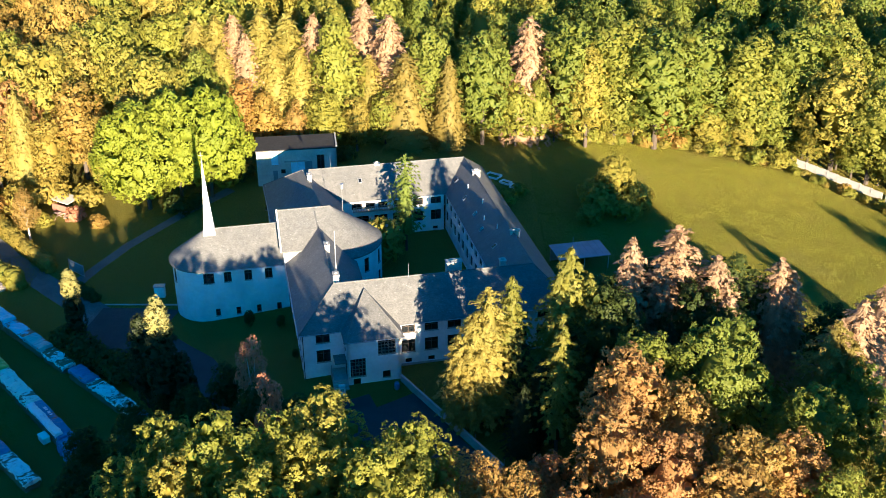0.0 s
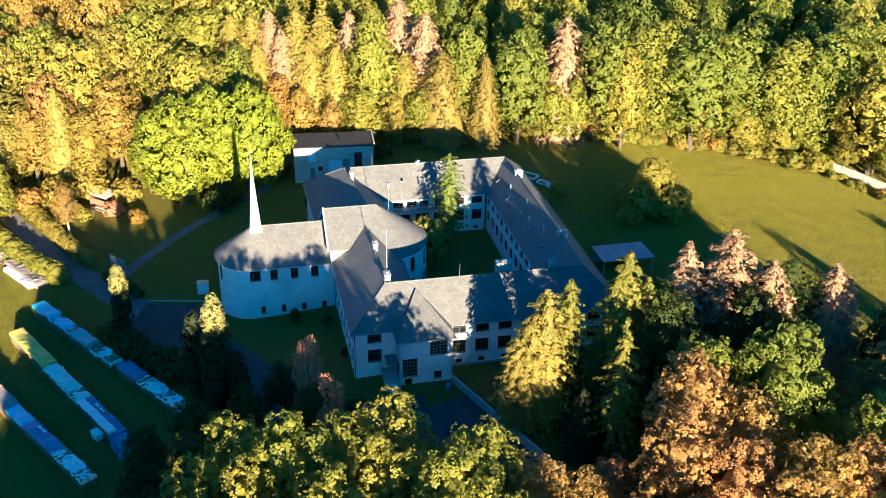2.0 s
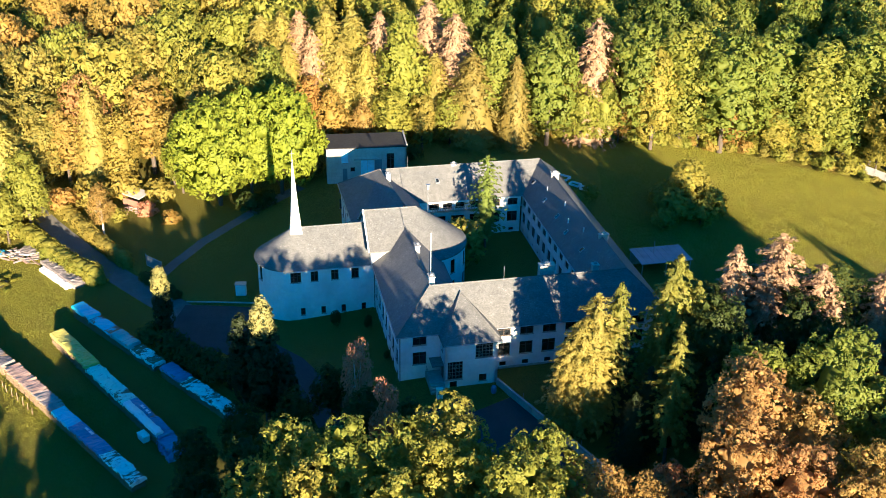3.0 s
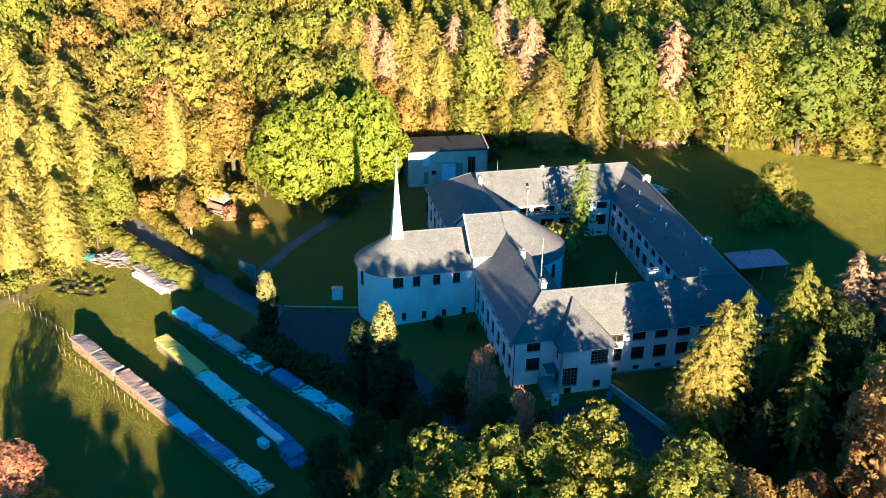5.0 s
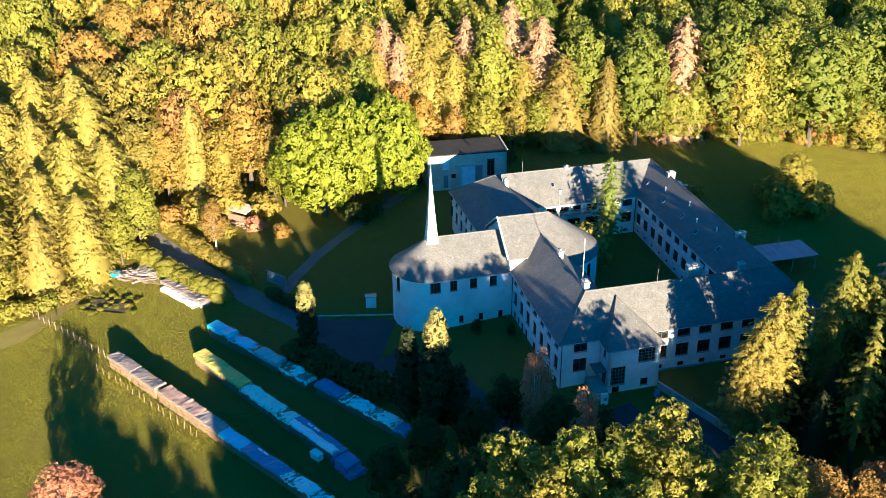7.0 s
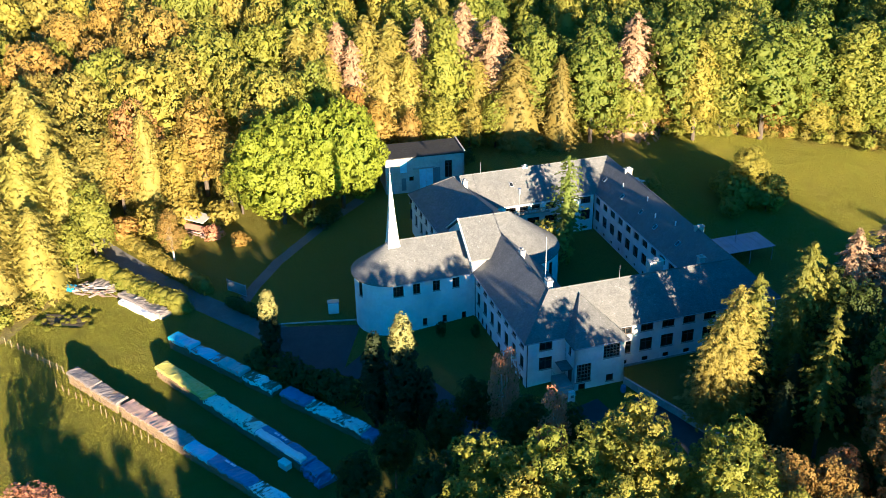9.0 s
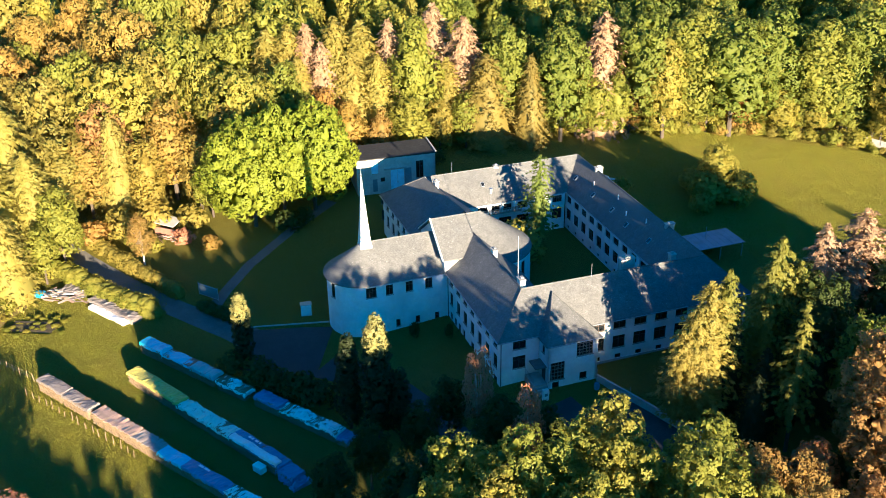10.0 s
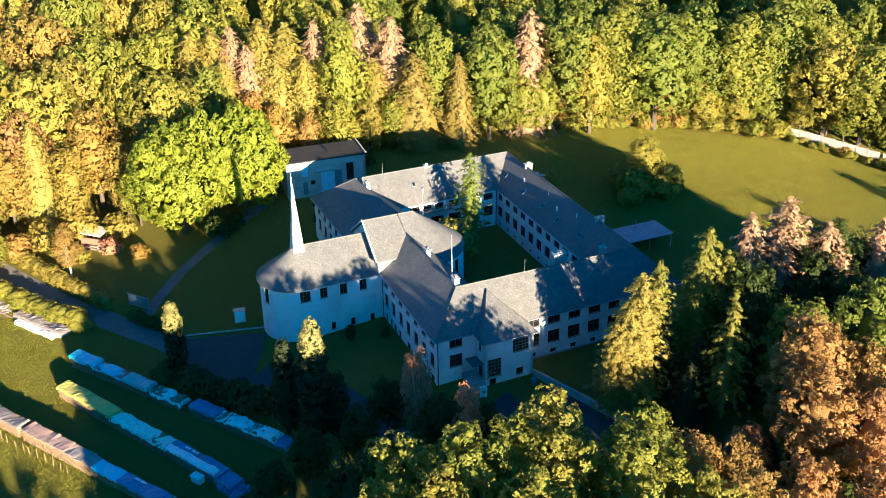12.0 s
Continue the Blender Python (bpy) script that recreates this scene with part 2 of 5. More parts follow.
# ---- ground ----
def grid_lines(lo, hi, fine_lo, fine_hi, step):
    out = [lo, lo * 0.5 + fine_lo * 0.5]
    out += list(np.arange(fine_lo, fine_hi + 0.01, step))
    return [float(v) for v in out + [hi * 0.5 + fine_hi * 0.5, hi]]


gx, gy = grid_lines(-1600, 1600, -180, 180, 3.0), grid_lines(-800, 2600, 30, 330, 3.0)
gverts = [(x, y, g(x, y)) for y in gy for x in gx]
gfaces = [(j * len(gx) + i, j * len(gx) + i + 1, (j + 1) * len(gx) + i + 1, (j + 1) * len(gx) + i) for j in range(len(gy) - 1) for i in range(len(gx) - 1)]
tagged(part("ground", mesh_of("ground", gverts, gfaces, "grass", True), "grass", None), "mown green grass with dry yellow patches", "ground", kind="structure")


def strip(name, pts, widths, mat, label, category, lift=0.03, kind="structure"):
    """A path laid on the ground along a line of points, subdivided and with slightly uneven edges."""
    rnd = random.Random(len(name) + len(pts))
    line = []
    for (a, wa), (b, wb) in zip(zip(pts, widths), zip(pts[1:], widths[1:])):
        n = max(1, int(math.dist(a, b) / 1.5))
        line += [(a[0] + (b[0] - a[0]) * k / n, a[1] + (b[1] - a[1]) * k / n, wa + (wb - wa) * k / n) for k in range(n)]
    line.append((*pts[-1], widths[-1]))
    vs, fs = [], []
    for k, (x, y, w) in enumerate(line):
        x0, y0, _ = line[max(0, k - 1)]
        x1, y1, _ = line[min(len(line) - 1, k + 1)]
        d = Vector((x1 - x0, y1 - y0)).normalized()
        for s in (-0.5, -0.17, 0.17, 0.5):
            o = s * (w + rnd.uniform(-0.12, 0.12))
            px, py = x - d.y * o, y + d.x * o
            vs.append((px, py, g(px, py) + lift))
    for k in range(len(line) - 1):
        fs += [(k * 4 + i, k * 4 + 4 + i, k * 4 + 5 + i, k * 4 + 1 + i) for i in range(3)]
    return tagged(part(name, mesh_of(name, vs, fs, mat, True), mat, None), label, category, kind=kind)


surface("dry_soil", (0.17, 0.135, 0.045), (0.3, 0.22, 0.09), 2.5, 0.3, 0.95, 0.6, 0.06)
strip("bare_ground", [(-118, 131), (-110, 136.5), (-103, 141), (-99, 146.6), (-96, 154), (-93.5, 158)], [3, 5, 5, 3, 2.4, 1.6], "dry_soil", "dry trodden ground with thin straw-coloured grass", "ground", 0.02)
strip("path", [(-100, 186), (-86, 171), (-77, 162), (-68, 153), (-58, 144.5), (-51, 138)], [3.2, 3.4, 3.6, 4.2, 5, 6], "gravel_path", "narrow gravel lane with worn edges", "path", 0.03)
strip("path", [(-62, 153), (-60.5, 158), (-57, 166), (-49, 178), (-42, 187)], [2.4, 2, 2, 2, 2.5], "gravel_path", "trodden gravel footpath across the lawn", "path", 0.05)
strip("pavement", [(-56, 139), (-49, 138), (-44, 137)], [11, 13, 14], "asphalt", "dark asphalt yard beside the chapel", "yard", 0.06)
strip("pavement", [(-44, 133), (-36, 127), (-30, 118), (-27, 111), (-20, 108), (-13, 110), (-8, 112)], [7, 5, 4.5, 5, 8, 11, 12], "asphalt", "dark asphalt drive leading to the entrance", "road", 0.09)
strip("pavement", [(-8, 115), (-2.5, 107), (3, 100), (8, 92)], [10, 9, 7, 7], "asphalt", "dark asphalt forecourt in deep shade", "road", 0.12)

# ---- the house ----
# Local frame: u along the south front, v towards the north, origin at the south-west eave corner.
HOUSE_AT = pose(-20, 121, 0, 0, 0, 12.5)
EAVE, RIDGE = 7.1, 11.6


def wall_mesh(name, along, length, z0, z1, openings, mat, thick=0.4, step=99.0):
    """A wall with thickness and rectangular openings through it. along(s, d): plan point at s along the wall, d inwards."""
    cuts = {0.0, length}
    for s0, s1, _, _ in openings:
        cuts |= {s0, s1}
    cuts = sorted(cuts)
    fine = []
    for a, b in zip(cuts, cuts[1:]):
        n = max(1, math.ceil((b - a) / step))
        fine += [a + (b - a) * k / n for k in range(n)]
    fine.append(length)
    vs, fs = [], []
    for a, b in zip(fine, fine[1:]):
        mid = (a + b) / 2
        gaps = sorted((za, zb) for s0, s1, za, zb in openings if s0 < mid < s1)
        spans, low = [], z0
        for za, zb in gaps:
            spans.append((low, za))
            low = zb
        spans.append((low, z1))
        for lo, hi in spans:
            if hi - lo < 0.01:
                continue
            i = len(vs)
            for z in (lo, hi):
                for s, d in ((a, 0), (b, 0), (b, thick), (a, thick)):
                    vs.append((*along(s, d), z))
            fs += [tuple(i + k for k in f) for f in ((0, 1, 5, 4), (1, 2, 6, 5), (2, 3, 7, 6), (3, 0, 4, 7), (4, 5, 6, 7), (3, 2, 1, 0))]
    return mesh_of(name, vs, fs, mat)


def line_wall(p, q):
    """Plan of a straight wall from p to q, its inside on the left of the way."""
    d = (Vector(q) - Vector(p)).normalized()
    n = Vector((-d.y, d.x))
    return lambda s, depth: tuple(Vector(p) + d * s + n * depth), (Vector(q) - Vector(p)).length, d


def arc_wall(c, r, a0, a1):
    """Plan of a round wall about c from angle a0 to a1 (degrees, anticlockwise), its inside towards c."""
    return (lambda s, depth: (c[0] + (r - depth) * math.cos(radians(a0) + s / r), c[1] + (r - depth) * math.sin(radians(a0) + s / r))), r * radians(a1 - a0)


WINDOWS = {}


def window_parts(w, h, style):
    """Meshes for a window of that size: the casing with its bars, the pane and the sill, centred on the opening's lower edge, facing -y."""
    key = (round(w, 2), round(h, 2), style)
    if key in WINDOWS:
        return WINDOWS[key]
    fr = 0.09
    specs = [(-w / 2, -w / 2 + fr, 0.1, 0.2, 0, h), (w / 2 - fr, w / 2, 0.1, 0.2, 0, h), (-w / 2 + fr, w / 2 - fr, 0.1, 0.2, 0, fr), (-w / 2 + fr, w / 2 - fr, 0.1, 0.2, h - fr, h)]
    if style == "lattice":
        n = 5
        for k in range(1, n):
            specs.append((-w / 2 + w * k / n - 0.04, -w / 2 + w * k / n + 0.04, 0.09, 0.17, fr, h - fr))
            specs.append((-w / 2 + fr, w / 2 - fr, 0.1, 0.18, h * k / n - 0.04, h * k / n + 0.04))
    elif w > 1.1:
        specs += [(-0.05, 0.05, 0.11, 0.19, fr, h - fr), (-w / 2 + fr, w / 2 - fr, 0.115, 0.185, h * 0.66, h * 0.66 + 0.07)]
    elif h > 1.2:
        specs += [(-w / 2 + fr, w / 2 - fr, 0.115, 0.185, h * 0.5, h * 0.5 + 0.07)]
    bm = boxes(*specs)
    if style == "lattice":
        rnd = random.Random(5)
        for k in range(14):
            x, z = rnd.uniform(-w * 0.36, w * 0.36), rnd.uniform(h * 0.12, h * 0.88)
            box(bm, -0.16, 0.16, -0.02, 0.02, -0.03, 0.03, m=Matrix.Translation((x, 0.13, z)) @ Matrix.Rotation(rnd.choice((0.8, -0.8)), 4, "Y"))
    casing = bpy.data.meshes.new("window")
    bm.to_mesh(casing)
    bm.free()
    casing.materials.append(MATS["lattice_bar" if style == "lattice" else "dark_frame"])
    bm = boxes((-w / 2 + 0.03, w / 2 - 0.03, 0.14, 0.155, 0.03, h - 0.03))
    pane = bpy.data.meshes.new("pane")
    bm.to_mesh(pane)
    bm.free()
    pane.materials.append(MATS["glass"])
    bm = boxes((-w / 2 - 0.08, w / 2 + 0.08, -0.09, 0.12, -0.09, 0.0))
    sill = bpy.data.meshes.new("sill")
    bm.to_mesh(sill)
    bm.free()
    sill.materials.append(MATS["plinth"])
    WINDOWS[key] = (casing, pane, sill)
    return WINDOWS[key]


surface("lattice_bar", (0.14, 0.12, 0.1), (0.24, 0.21, 0.18), 8, 1, 0.6, 0.1, 0.01)


def build_wall(house, along, length, z0, z1, wins, mat="plaster", thick=0.4, step=99.0, name="wall"):
    """A wall of the house with its windows: wins are (middle, sill height, width, height, style)."""
    holes = [(s - w / 2, s + w / 2, z, z + h) for s, z, w, h, _ in wins]
    part(name, wall_mesh(name, along, length, z0, z1, holes, mat, thick, step), mat, house)
    for s, z, w, h, style in wins:
        a, b = Vector(along(s - 0.01, 0)), Vector(along(s + 0.01, 0))
        d = (b - a).normalized()
        casing, pane, sill = window_parts(w, h, style)
        x, y = along(s, 0)
        win = part("window", casing, None, house, at=pose(x, y, z, 0, 0, math.degrees(math.atan2(d.y, d.x))))
        part("pane", pane, None, win)
        if h > 0.9:
            part("sill", sill, None, win)


def roof_part(house, name, polys, thick=0.22, mat="slate", label=""):
    """Roof slopes as one slab: polygons of (u, v, z) with their undersides and edges."""
    index, vs = {}, []

    def vid(p):
        k = tuple(round(c, 3) for c in p)
        if k not in index:
            index[k] = len(vs)
            vs.append(k)
        return index[k]

    fs = [[vid(p) for p in poly] for poly in polys]
    n = len(vs)
    count = {}
    for f in fs:
        for a, b in zip(f, f[1:] + f[:1]):
            count[frozenset((a, b))] = count.get(frozenset((a, b)), 0) + 1
    out = [tuple(f) for f in fs] + [tuple(i + n for i in reversed(f)) for f in fs]
    for f in fs:
        for a, b in zip(f, f[1:] + f[:1]):
            if count[frozenset((a, b))] == 1:
                out.append((a, a + n, b + n, b))
    me = mesh_of(name, vs + [(x, y, z - thick) for x, y, z in vs], out, mat)
    bm = bmesh.new()
    bm.from_mesh(me)
    bmesh.ops.recalc_face_normals(bm, faces=bm.faces)
    bm.to_mesh(me)
    bm.free()
    return part(name, me, None, house, label)


house = tagged(new("convent_house"), "white plastered two-storey courtyard building with grey slate hipped roofs", "building")
house.matrix_basis = HOUSE_AT
E, R = EAVE, RIDGE

# Slate roofs of the four wings round the courtyard.
roof_part(house, "roof", [
    [(0, -0.2, E), (40.2, -0.2, E), (35.3, 5.4, R), (5.8, 5.6, R)],
    [(5.8, 5.6, R), (35.3, 5.4, R), (30.6, 10.9, E), (11.1, 10.9, E)],
    [(40.2, -0.2, E), (40.2, 54.5, E), (35.3, 48.9, R), (35.3, 5.4, R)],
    [(35.3, 5.4, R), (35.3, 48.9, R), (30.6, 43.3, E), (30.6, 10.9, E)],
    [(40.2, 54.5, E), (-1.4, 54.3, E), (5.4, 48.9, R), (35.3, 48.9, R)],
    [(5.4, 48.9, R), (11.6, 43.3, E), (30.6, 43.3, E), (35.3, 48.9, R)],
    [(-1.4, 54.3, E), (-1.0, 33.0, E), (7.2, 33.0, R), (5.4, 48.9, R)],
    [(7.2, 33.0, R), (11.6, 33.0, E), (11.6, 43.3, E), (5.4, 48.9, R)],
    [(0, -0.2, E), (5.8, 5.6, R), (5.8, 26.0, R), (0, 22.0, E)],
    [(5.8, 5.6, R), (11.1, 10.9, E), (11.1, 24.0, E), (5.8, 26.0, R)]])
roof_part(house, "porch_roof", [
    [(5.9, -3.35, 7.0), (14.25, -3.35, 7.0), (9.95, 4.2, 10.95)],
    [(14.25, -3.35, 7.0), (14.25, 0.3, 7.0), (9.95, 4.2, 10.95)],
    [(5.9, 0.3, 7.0), (5.9, -3.35, 7.0), (9.95, 4.2, 10.95)]])


def fan(c, zc, r, z, a0, a1, n):
    pts = [(c[0] + r * math.cos(radians(a0 + (a1 - a0) * k / n)), c[1] + r * math.sin(radians(a0 + (a1 - a0) * k / n)), z) for k in range(n + 1)]
    return [[(c[0], c[1], zc), p, q] for p, q in zip(pts, pts[1:])]


# Chapel with its round west end, and the higher crossing with a round east end.
CV = 27.75
roof_part(house, "chapel_roof", [[(-11.9, CV - 6, E), (-0.1, CV - 6, E), (-0.1, CV, R), (-11.9, CV, R)], [(-0.1, CV + 6, E), (-11.9, CV + 6, E), (-11.9, CV, R), (-0.1, CV, R)]]
          + fan((-11.9, CV), R, 6, E, 90, 270, 22))
CZ, CR = 9.3, 13.7
roof_part(house, "crossing_roof", [[(-0.45, CV - 6.2, CZ), (8.1, CV - 6.2, CZ), (8.1, CV, CR), (-0.45, CV, CR)], [(8.1, CV + 6.2, CZ), (-0.45, CV + 6.2, CZ), (-0.45, CV, CR), (8.1, CV, CR)]]
          + fan((8.1, CV), CR, 8.2, CR - 0.71 * 8.2, -90, 90, 26))

# Walls, wing by wing.
UP, MID, LOW = 5.35, 2.15, 0.35


def rows(centres, *specs):
    return [(s, z, w, h, style) for s in centres for z, w, h, style in specs]


main = ((UP, 1.95, 1.35, "plain"), (MID, 1.95, 2.0, "plain"), (LOW, 0.95, 0.7, "plain"))
f, L, _ = line_wall((13.9, 0.25), (39.8, 0.25))
build_wall(house, f, L, -1.2, 6.95, rows([1.6 + 3.35 * k for k in range(8)], *main))
f, L, _ = line_wall((0.45, 0.25), (6.3, 0.25))
build_wall(house, f, L, -3, 6.95, [(2.9, 5.25, 1.95, 1.5, "plain"), (2.9, 2.1, 1.95, 2.0, "plain")])
f, L, _ = line_wall((6.3, -2.95), (13.85, -2.95))
build_wall(house, f, L, -1.5, 6.95, [(1.35, 1.1, 2.4, 2.9, "lattice"), (5.55, 4.3, 2.5, 2.4, "lattice"), (1.25, -0.25, 1.05, 1.05, "plain"), (5.45, 0.45, 1.1, 1.1, "plain")])
f, L, _ = line_wall((13.85, -2.95), (13.85, 0.2))
build_wall(house, f, L, -1.5, 6.95, [])
f, L, _ = line_wall((6.3, 0.2), (6.3, -2.95))
build_wall(house, f, L, -1.5, 6.95, [(1.5, 4.9, 0.8, 1.2, "plain")])
west_v = [2.0 + 3.08 * k for k in range(7)]
f, L, _ = line_wall((0.45, 22.2), (0.45, 0.66))
build_wall(house, f, L, -3.2, 6.95, rows([22.2 - v for v in west_v], (5.3, 1.5, 1.35, "plain"), (1.95, 1.45, 2.1, "plain"))
           + rows([22.2 - v for v in west_v[:4]], (-1.5, 1.3, 2.0, "plain")) + rows([22.2 - 14.9, 22.2 - 16.9, 22.2 - 18.7, 22.2 - 20.6], (-0.7, 0.95, 1.25, "plain")))
f, L, _ = line_wall((39.8, 0.25), (39.8, 54.1))
build_wall(house, f, L, -1.2, 6.95, rows([2.5 + 3.1 * k for k in range(17)], *main[:2]))
f, L, _ = line_wall((39.4, 54.1), (-0.95, 54.1))
build_wall(house, f, L, -1.2, 6.95, rows([2.5 + 3.1 * k for k in range(13)], *main[:2]))
f, L, _ = line_wall((-0.95, 53.7), (-0.95, 33.2))
build_wall(house, f, L, -2, 6.95, rows([2.6 + 3.3 * k for k in range(6)], (5.2, 1.5, 1.4, "plain"), (2.0, 1.5, 2.1, "plain")))
# Courtyard faces.
f, L, _ = line_wall((30.25, 43.6), (11.3, 43.6))
build_wall(house, f, L, -1, 6.95, [(1.5, UP, 1.9, 1.35, "plain"), (4.8, UP, 1.9, 1.35, "plain"), (1.5, MID, 1.9, 2.0, "plain"), (4.8, MID, 1.9, 2.0, "plain"), (1.6, 0.3, 0.9, 0.6, "plain"),
                                   (8.2, MID, 2.4, 2.0, "plain"), (11.6, MID, 2.4, 2.0, "plain"), (15.0, MID, 2.4, 2.0, "plain"), (8.3, UP, 1.9, 1.35, "plain")]
           + [(11.3 + 2.3 * k, 5.45, 1.85, 1.2, "plain") for k in range(3)])
f, L, _ = line_wall((31.0, 10.6), (31.0, 43.6))
build_wall(house, f, L, -1, 6.95, rows([1.4 + 3.02 * k for k in range(11)], (5.25, 1.9, 1.35, "plain"), (2.0, 1.9, 2.1, "plain"), (0.3, 0.9, 0.6, "plain")))
build_wall(house, lambda s, d: (30.6 - s, 10.6 - d), 19.4, -1, 6.95, rows([1.6 + 3.2 * k for k in range(6)], *main[:2]))
build_wall(house, lambda s, d: (10.75 - d, 21.6 - s), 11.0, -1, 6.95, rows([1.8 + 3.2 * k for k in range(3)], *main[:2]))
build_wall(house, lambda s, d: (11.3 - d, 43.2 - s), 10.0, -1, 6.95, rows([1.8 + 3.2 * k for k in range(3)], *main[:2]))
# Chapel walls.
f, L, _ = line_wall((-11.9, CV - 5.55), (0.4, CV - 5.55))
chapel_rows = [(11.9 - x, 4.75, 1.15, 1.75, "plain") for x in (12.15 - 0.5, 9.0, 5.83, 2.66)] + [(11.9 - x, -1.1, 0.7, 1.25, "plain") for x in (11.0, 7.8, 4.6, 1.4)]
build_wall(house, f, L, -4, 6.95, chapel_rows)
f, L = arc_wall((-11.9, CV), 5.55, 90, 270)
build_wall(house, f, L, -4, 6.95, [(L * 0.62, 4.0, 0.95, 2.6, "plain"), (L * 0.38, 4.0, 0.95, 2.6, "plain"), (L * 0.985, 4.75, 1.1, 1.75, "plain")], step=0.6)
f, L, _ = line_wall((0.4, CV + 5.55), (-11.9, CV + 5.55))
build_wall(house, f, L, -4, 6.95, [(k, 4.75, 1.15, 1.75, "plain") for k in (2.4, 5.6, 8.8)])
# Crossing walls: gable to the west, round end to the east.
gv = [(-0.15, CV - 5.8, 6.0), (-0.15, CV + 5.8, 6.0), (-0.15, CV + 5.8, CZ - 0.05), (-0.15, CV, CR - 0.3), (-0.15, CV - 5.8, CZ - 0.05)]
gv += [(x + 0.35, y, z) for x, y, z in gv]
part("gable", mesh_of("gable", gv, [(4, 3, 2, 1, 0), (5, 6, 7, 8, 9), (0, 1, 6, 5), (1, 2, 7, 6), (2, 3, 8, 7), (3, 4, 9, 8), (4, 0, 5, 9)], "plaster"), None, house)
f, L, _ = line_wall((0.2, CV - 5.8), (8.1, CV - 5.8))
build_wall(house, f, L, -1, CZ - 0.1, [])
f, L, _ = line_wall((8.1, CV + 5.8), (0.2, CV + 5.8))
build_wall(house, f, L, -1, CZ - 0.1, [])
f, L = arc_wall((8.1, CV), 8.0, -90, 90)
build_wall(house, f, L, -1, 7.6, [(L * p, 4.6, 1.0, 2.4, "plain") for p in (0.2, 0.35, 0.5, 0.65, 0.8)] + [(L * p, 1.2, 1.0, 2.0, "plain") for p in (0.2, 0.35, 0.5, 0.65, 0.8)], step=0.6)
# White verges up the west gable of the crossing, grey plinth, gutters and downpipes.
for sgn in (-1, 1):
    bm = bmesh.new()
    rod(bm, (-0.5, CV + sgn * 6.25, CZ + 0.05), (-0.5, CV, CR + 0.12), 0.13, 0.13, 4)
    part("verge", bm, "white_paint", house)
for n, (p, q) in enumerate((((14.0, 0.12), (39.9, 0.12)), ((6.2, -3.06), (13.95, -3.06)), ((0.34, 22.2), (0.34, 0.2)))):
    f, L, _ = line_wall(p, q)
    part("plinth", wall_mesh("plinth", f, L, -3.2, (0.28, -0.3, -1.75)[n], [], "plinth", 0.13), None, house)


def gutter(house, pts, down=()):
    bm = bmesh.new()
    for a, b in zip(pts, pts[1:]):
        rod(bm, a, b, 0.085, 0.085, 6)
    part("gutter", bm, "galvanised", house)
    for u, v, z0, z1 in down:
        bm = bmesh.new()
        rod(bm, (u, v, z0), (u, v, z1), 0.06, 0.06, 6)
        part("downpipe", bm, "dark_frame", house)


gutter(house, [(14.3, -0.28, 6.98), (40.3, -0.28, 6.98)], [(14.1, 0.1, -0.2, 6.9)])
gutter(house, [(5.9, -3.43, 6.9), (14.3, -3.43, 6.9)])
gutter(house, [(0, -0.28, 6.98), (5.9, -0.28, 6.98)], [(0.55, 0.12, -2, 6.9)])
gutter(house, [(-0.08, -0.2, 6.98), (-0.08, 21.6, 6.98)], [(0.3, 21.7, -2, 6.9)])
gutter(house, [(-12, CV - 6.08, 6.98), (-0.1, CV - 6.08, 6.98)])
gutter(house, [(11.6, 43.22, 6.98), (30.6, 43.22, 6.98)], [(30.1, 43.5, 0, 6.9)])
gutter(house, [(30.52, 10.9, 6.98), (30.52, 43.3, 6.98)], [(30.9, 43.2, 0, 6.9)])
gutter(house, [(-1.48, 54.3, 6.98), (-1.08, 33.0, 6.98)])

# Ridge tiles.
for a, b in (((5.8, 5.55, R), (35.3, 5.4, R)), ((35.3, 5.4, R), (35.3, 48.9, R)), ((35.3, 48.9, R), (5.4, 48.9, R)), ((5.4, 48.9, R), (7.2, 33, R)), ((5.8, 5.6, R), (5.8, 25.4, R)), ((0, -0.2, E), (5.8, 5.6, R)),
             ((-11.9, CV, R), (-0.3, CV, R)), ((-0.45, CV, CR), (8.1, CV, CR)), ((40.2, -0.2, E), (35.3, 5.4, R)), ((-1.4, 54.3, E), (5.4, 48.9, R)),
             ((5.9, -3.35, 7.0), (9.95, 4.2, 10.95)), ((14.25, -3.35, 7.0), (9.95, 4.2, 10.95))):
    bm = bmesh.new()
    rod(bm, Vector(a) + Vector((0, 0, 0.0)), Vector(b) + Vector((0, 0, 0.0)), 0.1, 0.1, 6)
    part("ridge_tile", bm, "slate", house)

# Entrance porch: a landing with steps, railing and a door on the side of the projecting block.
bm = boxes((4.2, 6.3, -2.9, 0.2, -1.2, 0.9), (4.2, 6.3, -3.25, -2.9, -1.2, 0.62), (4.2, 6.3, -3.6, -3.25, -1.2, 0.34), (4.2, 6.3, -3.95, -3.6, -1.2, 0.06), bev=0.015)
part("landing", bm, "concrete", house)
bm = boxes((6.22, 6.29, -2.2, -1.1, 0.9, 3.0), bev=0.01)
part("door", bm, "dark_frame", house)
part("door_canopy", boxes((4.6, 6.3, -2.6, -0.2, 3.2, 3.35), bev=0.02), "slate", house)
bm = bmesh.new()
for k in range(6):
    rod(bm, (4.28, -2.8 + k * 0.58, 0.9), (4.28, -2.8 + k * 0.58, 1.85), 0.025, 0.025)
rod(bm, (4.28, -2.85, 1.85), (4.28, 0.2, 1.85), 0.03, 0.03)
rod(bm, (4.28, -2.85, 1.4), (4.28, 0.2, 1.4), 0.02, 0.02)
part("railing", bm, "galvanised", house)

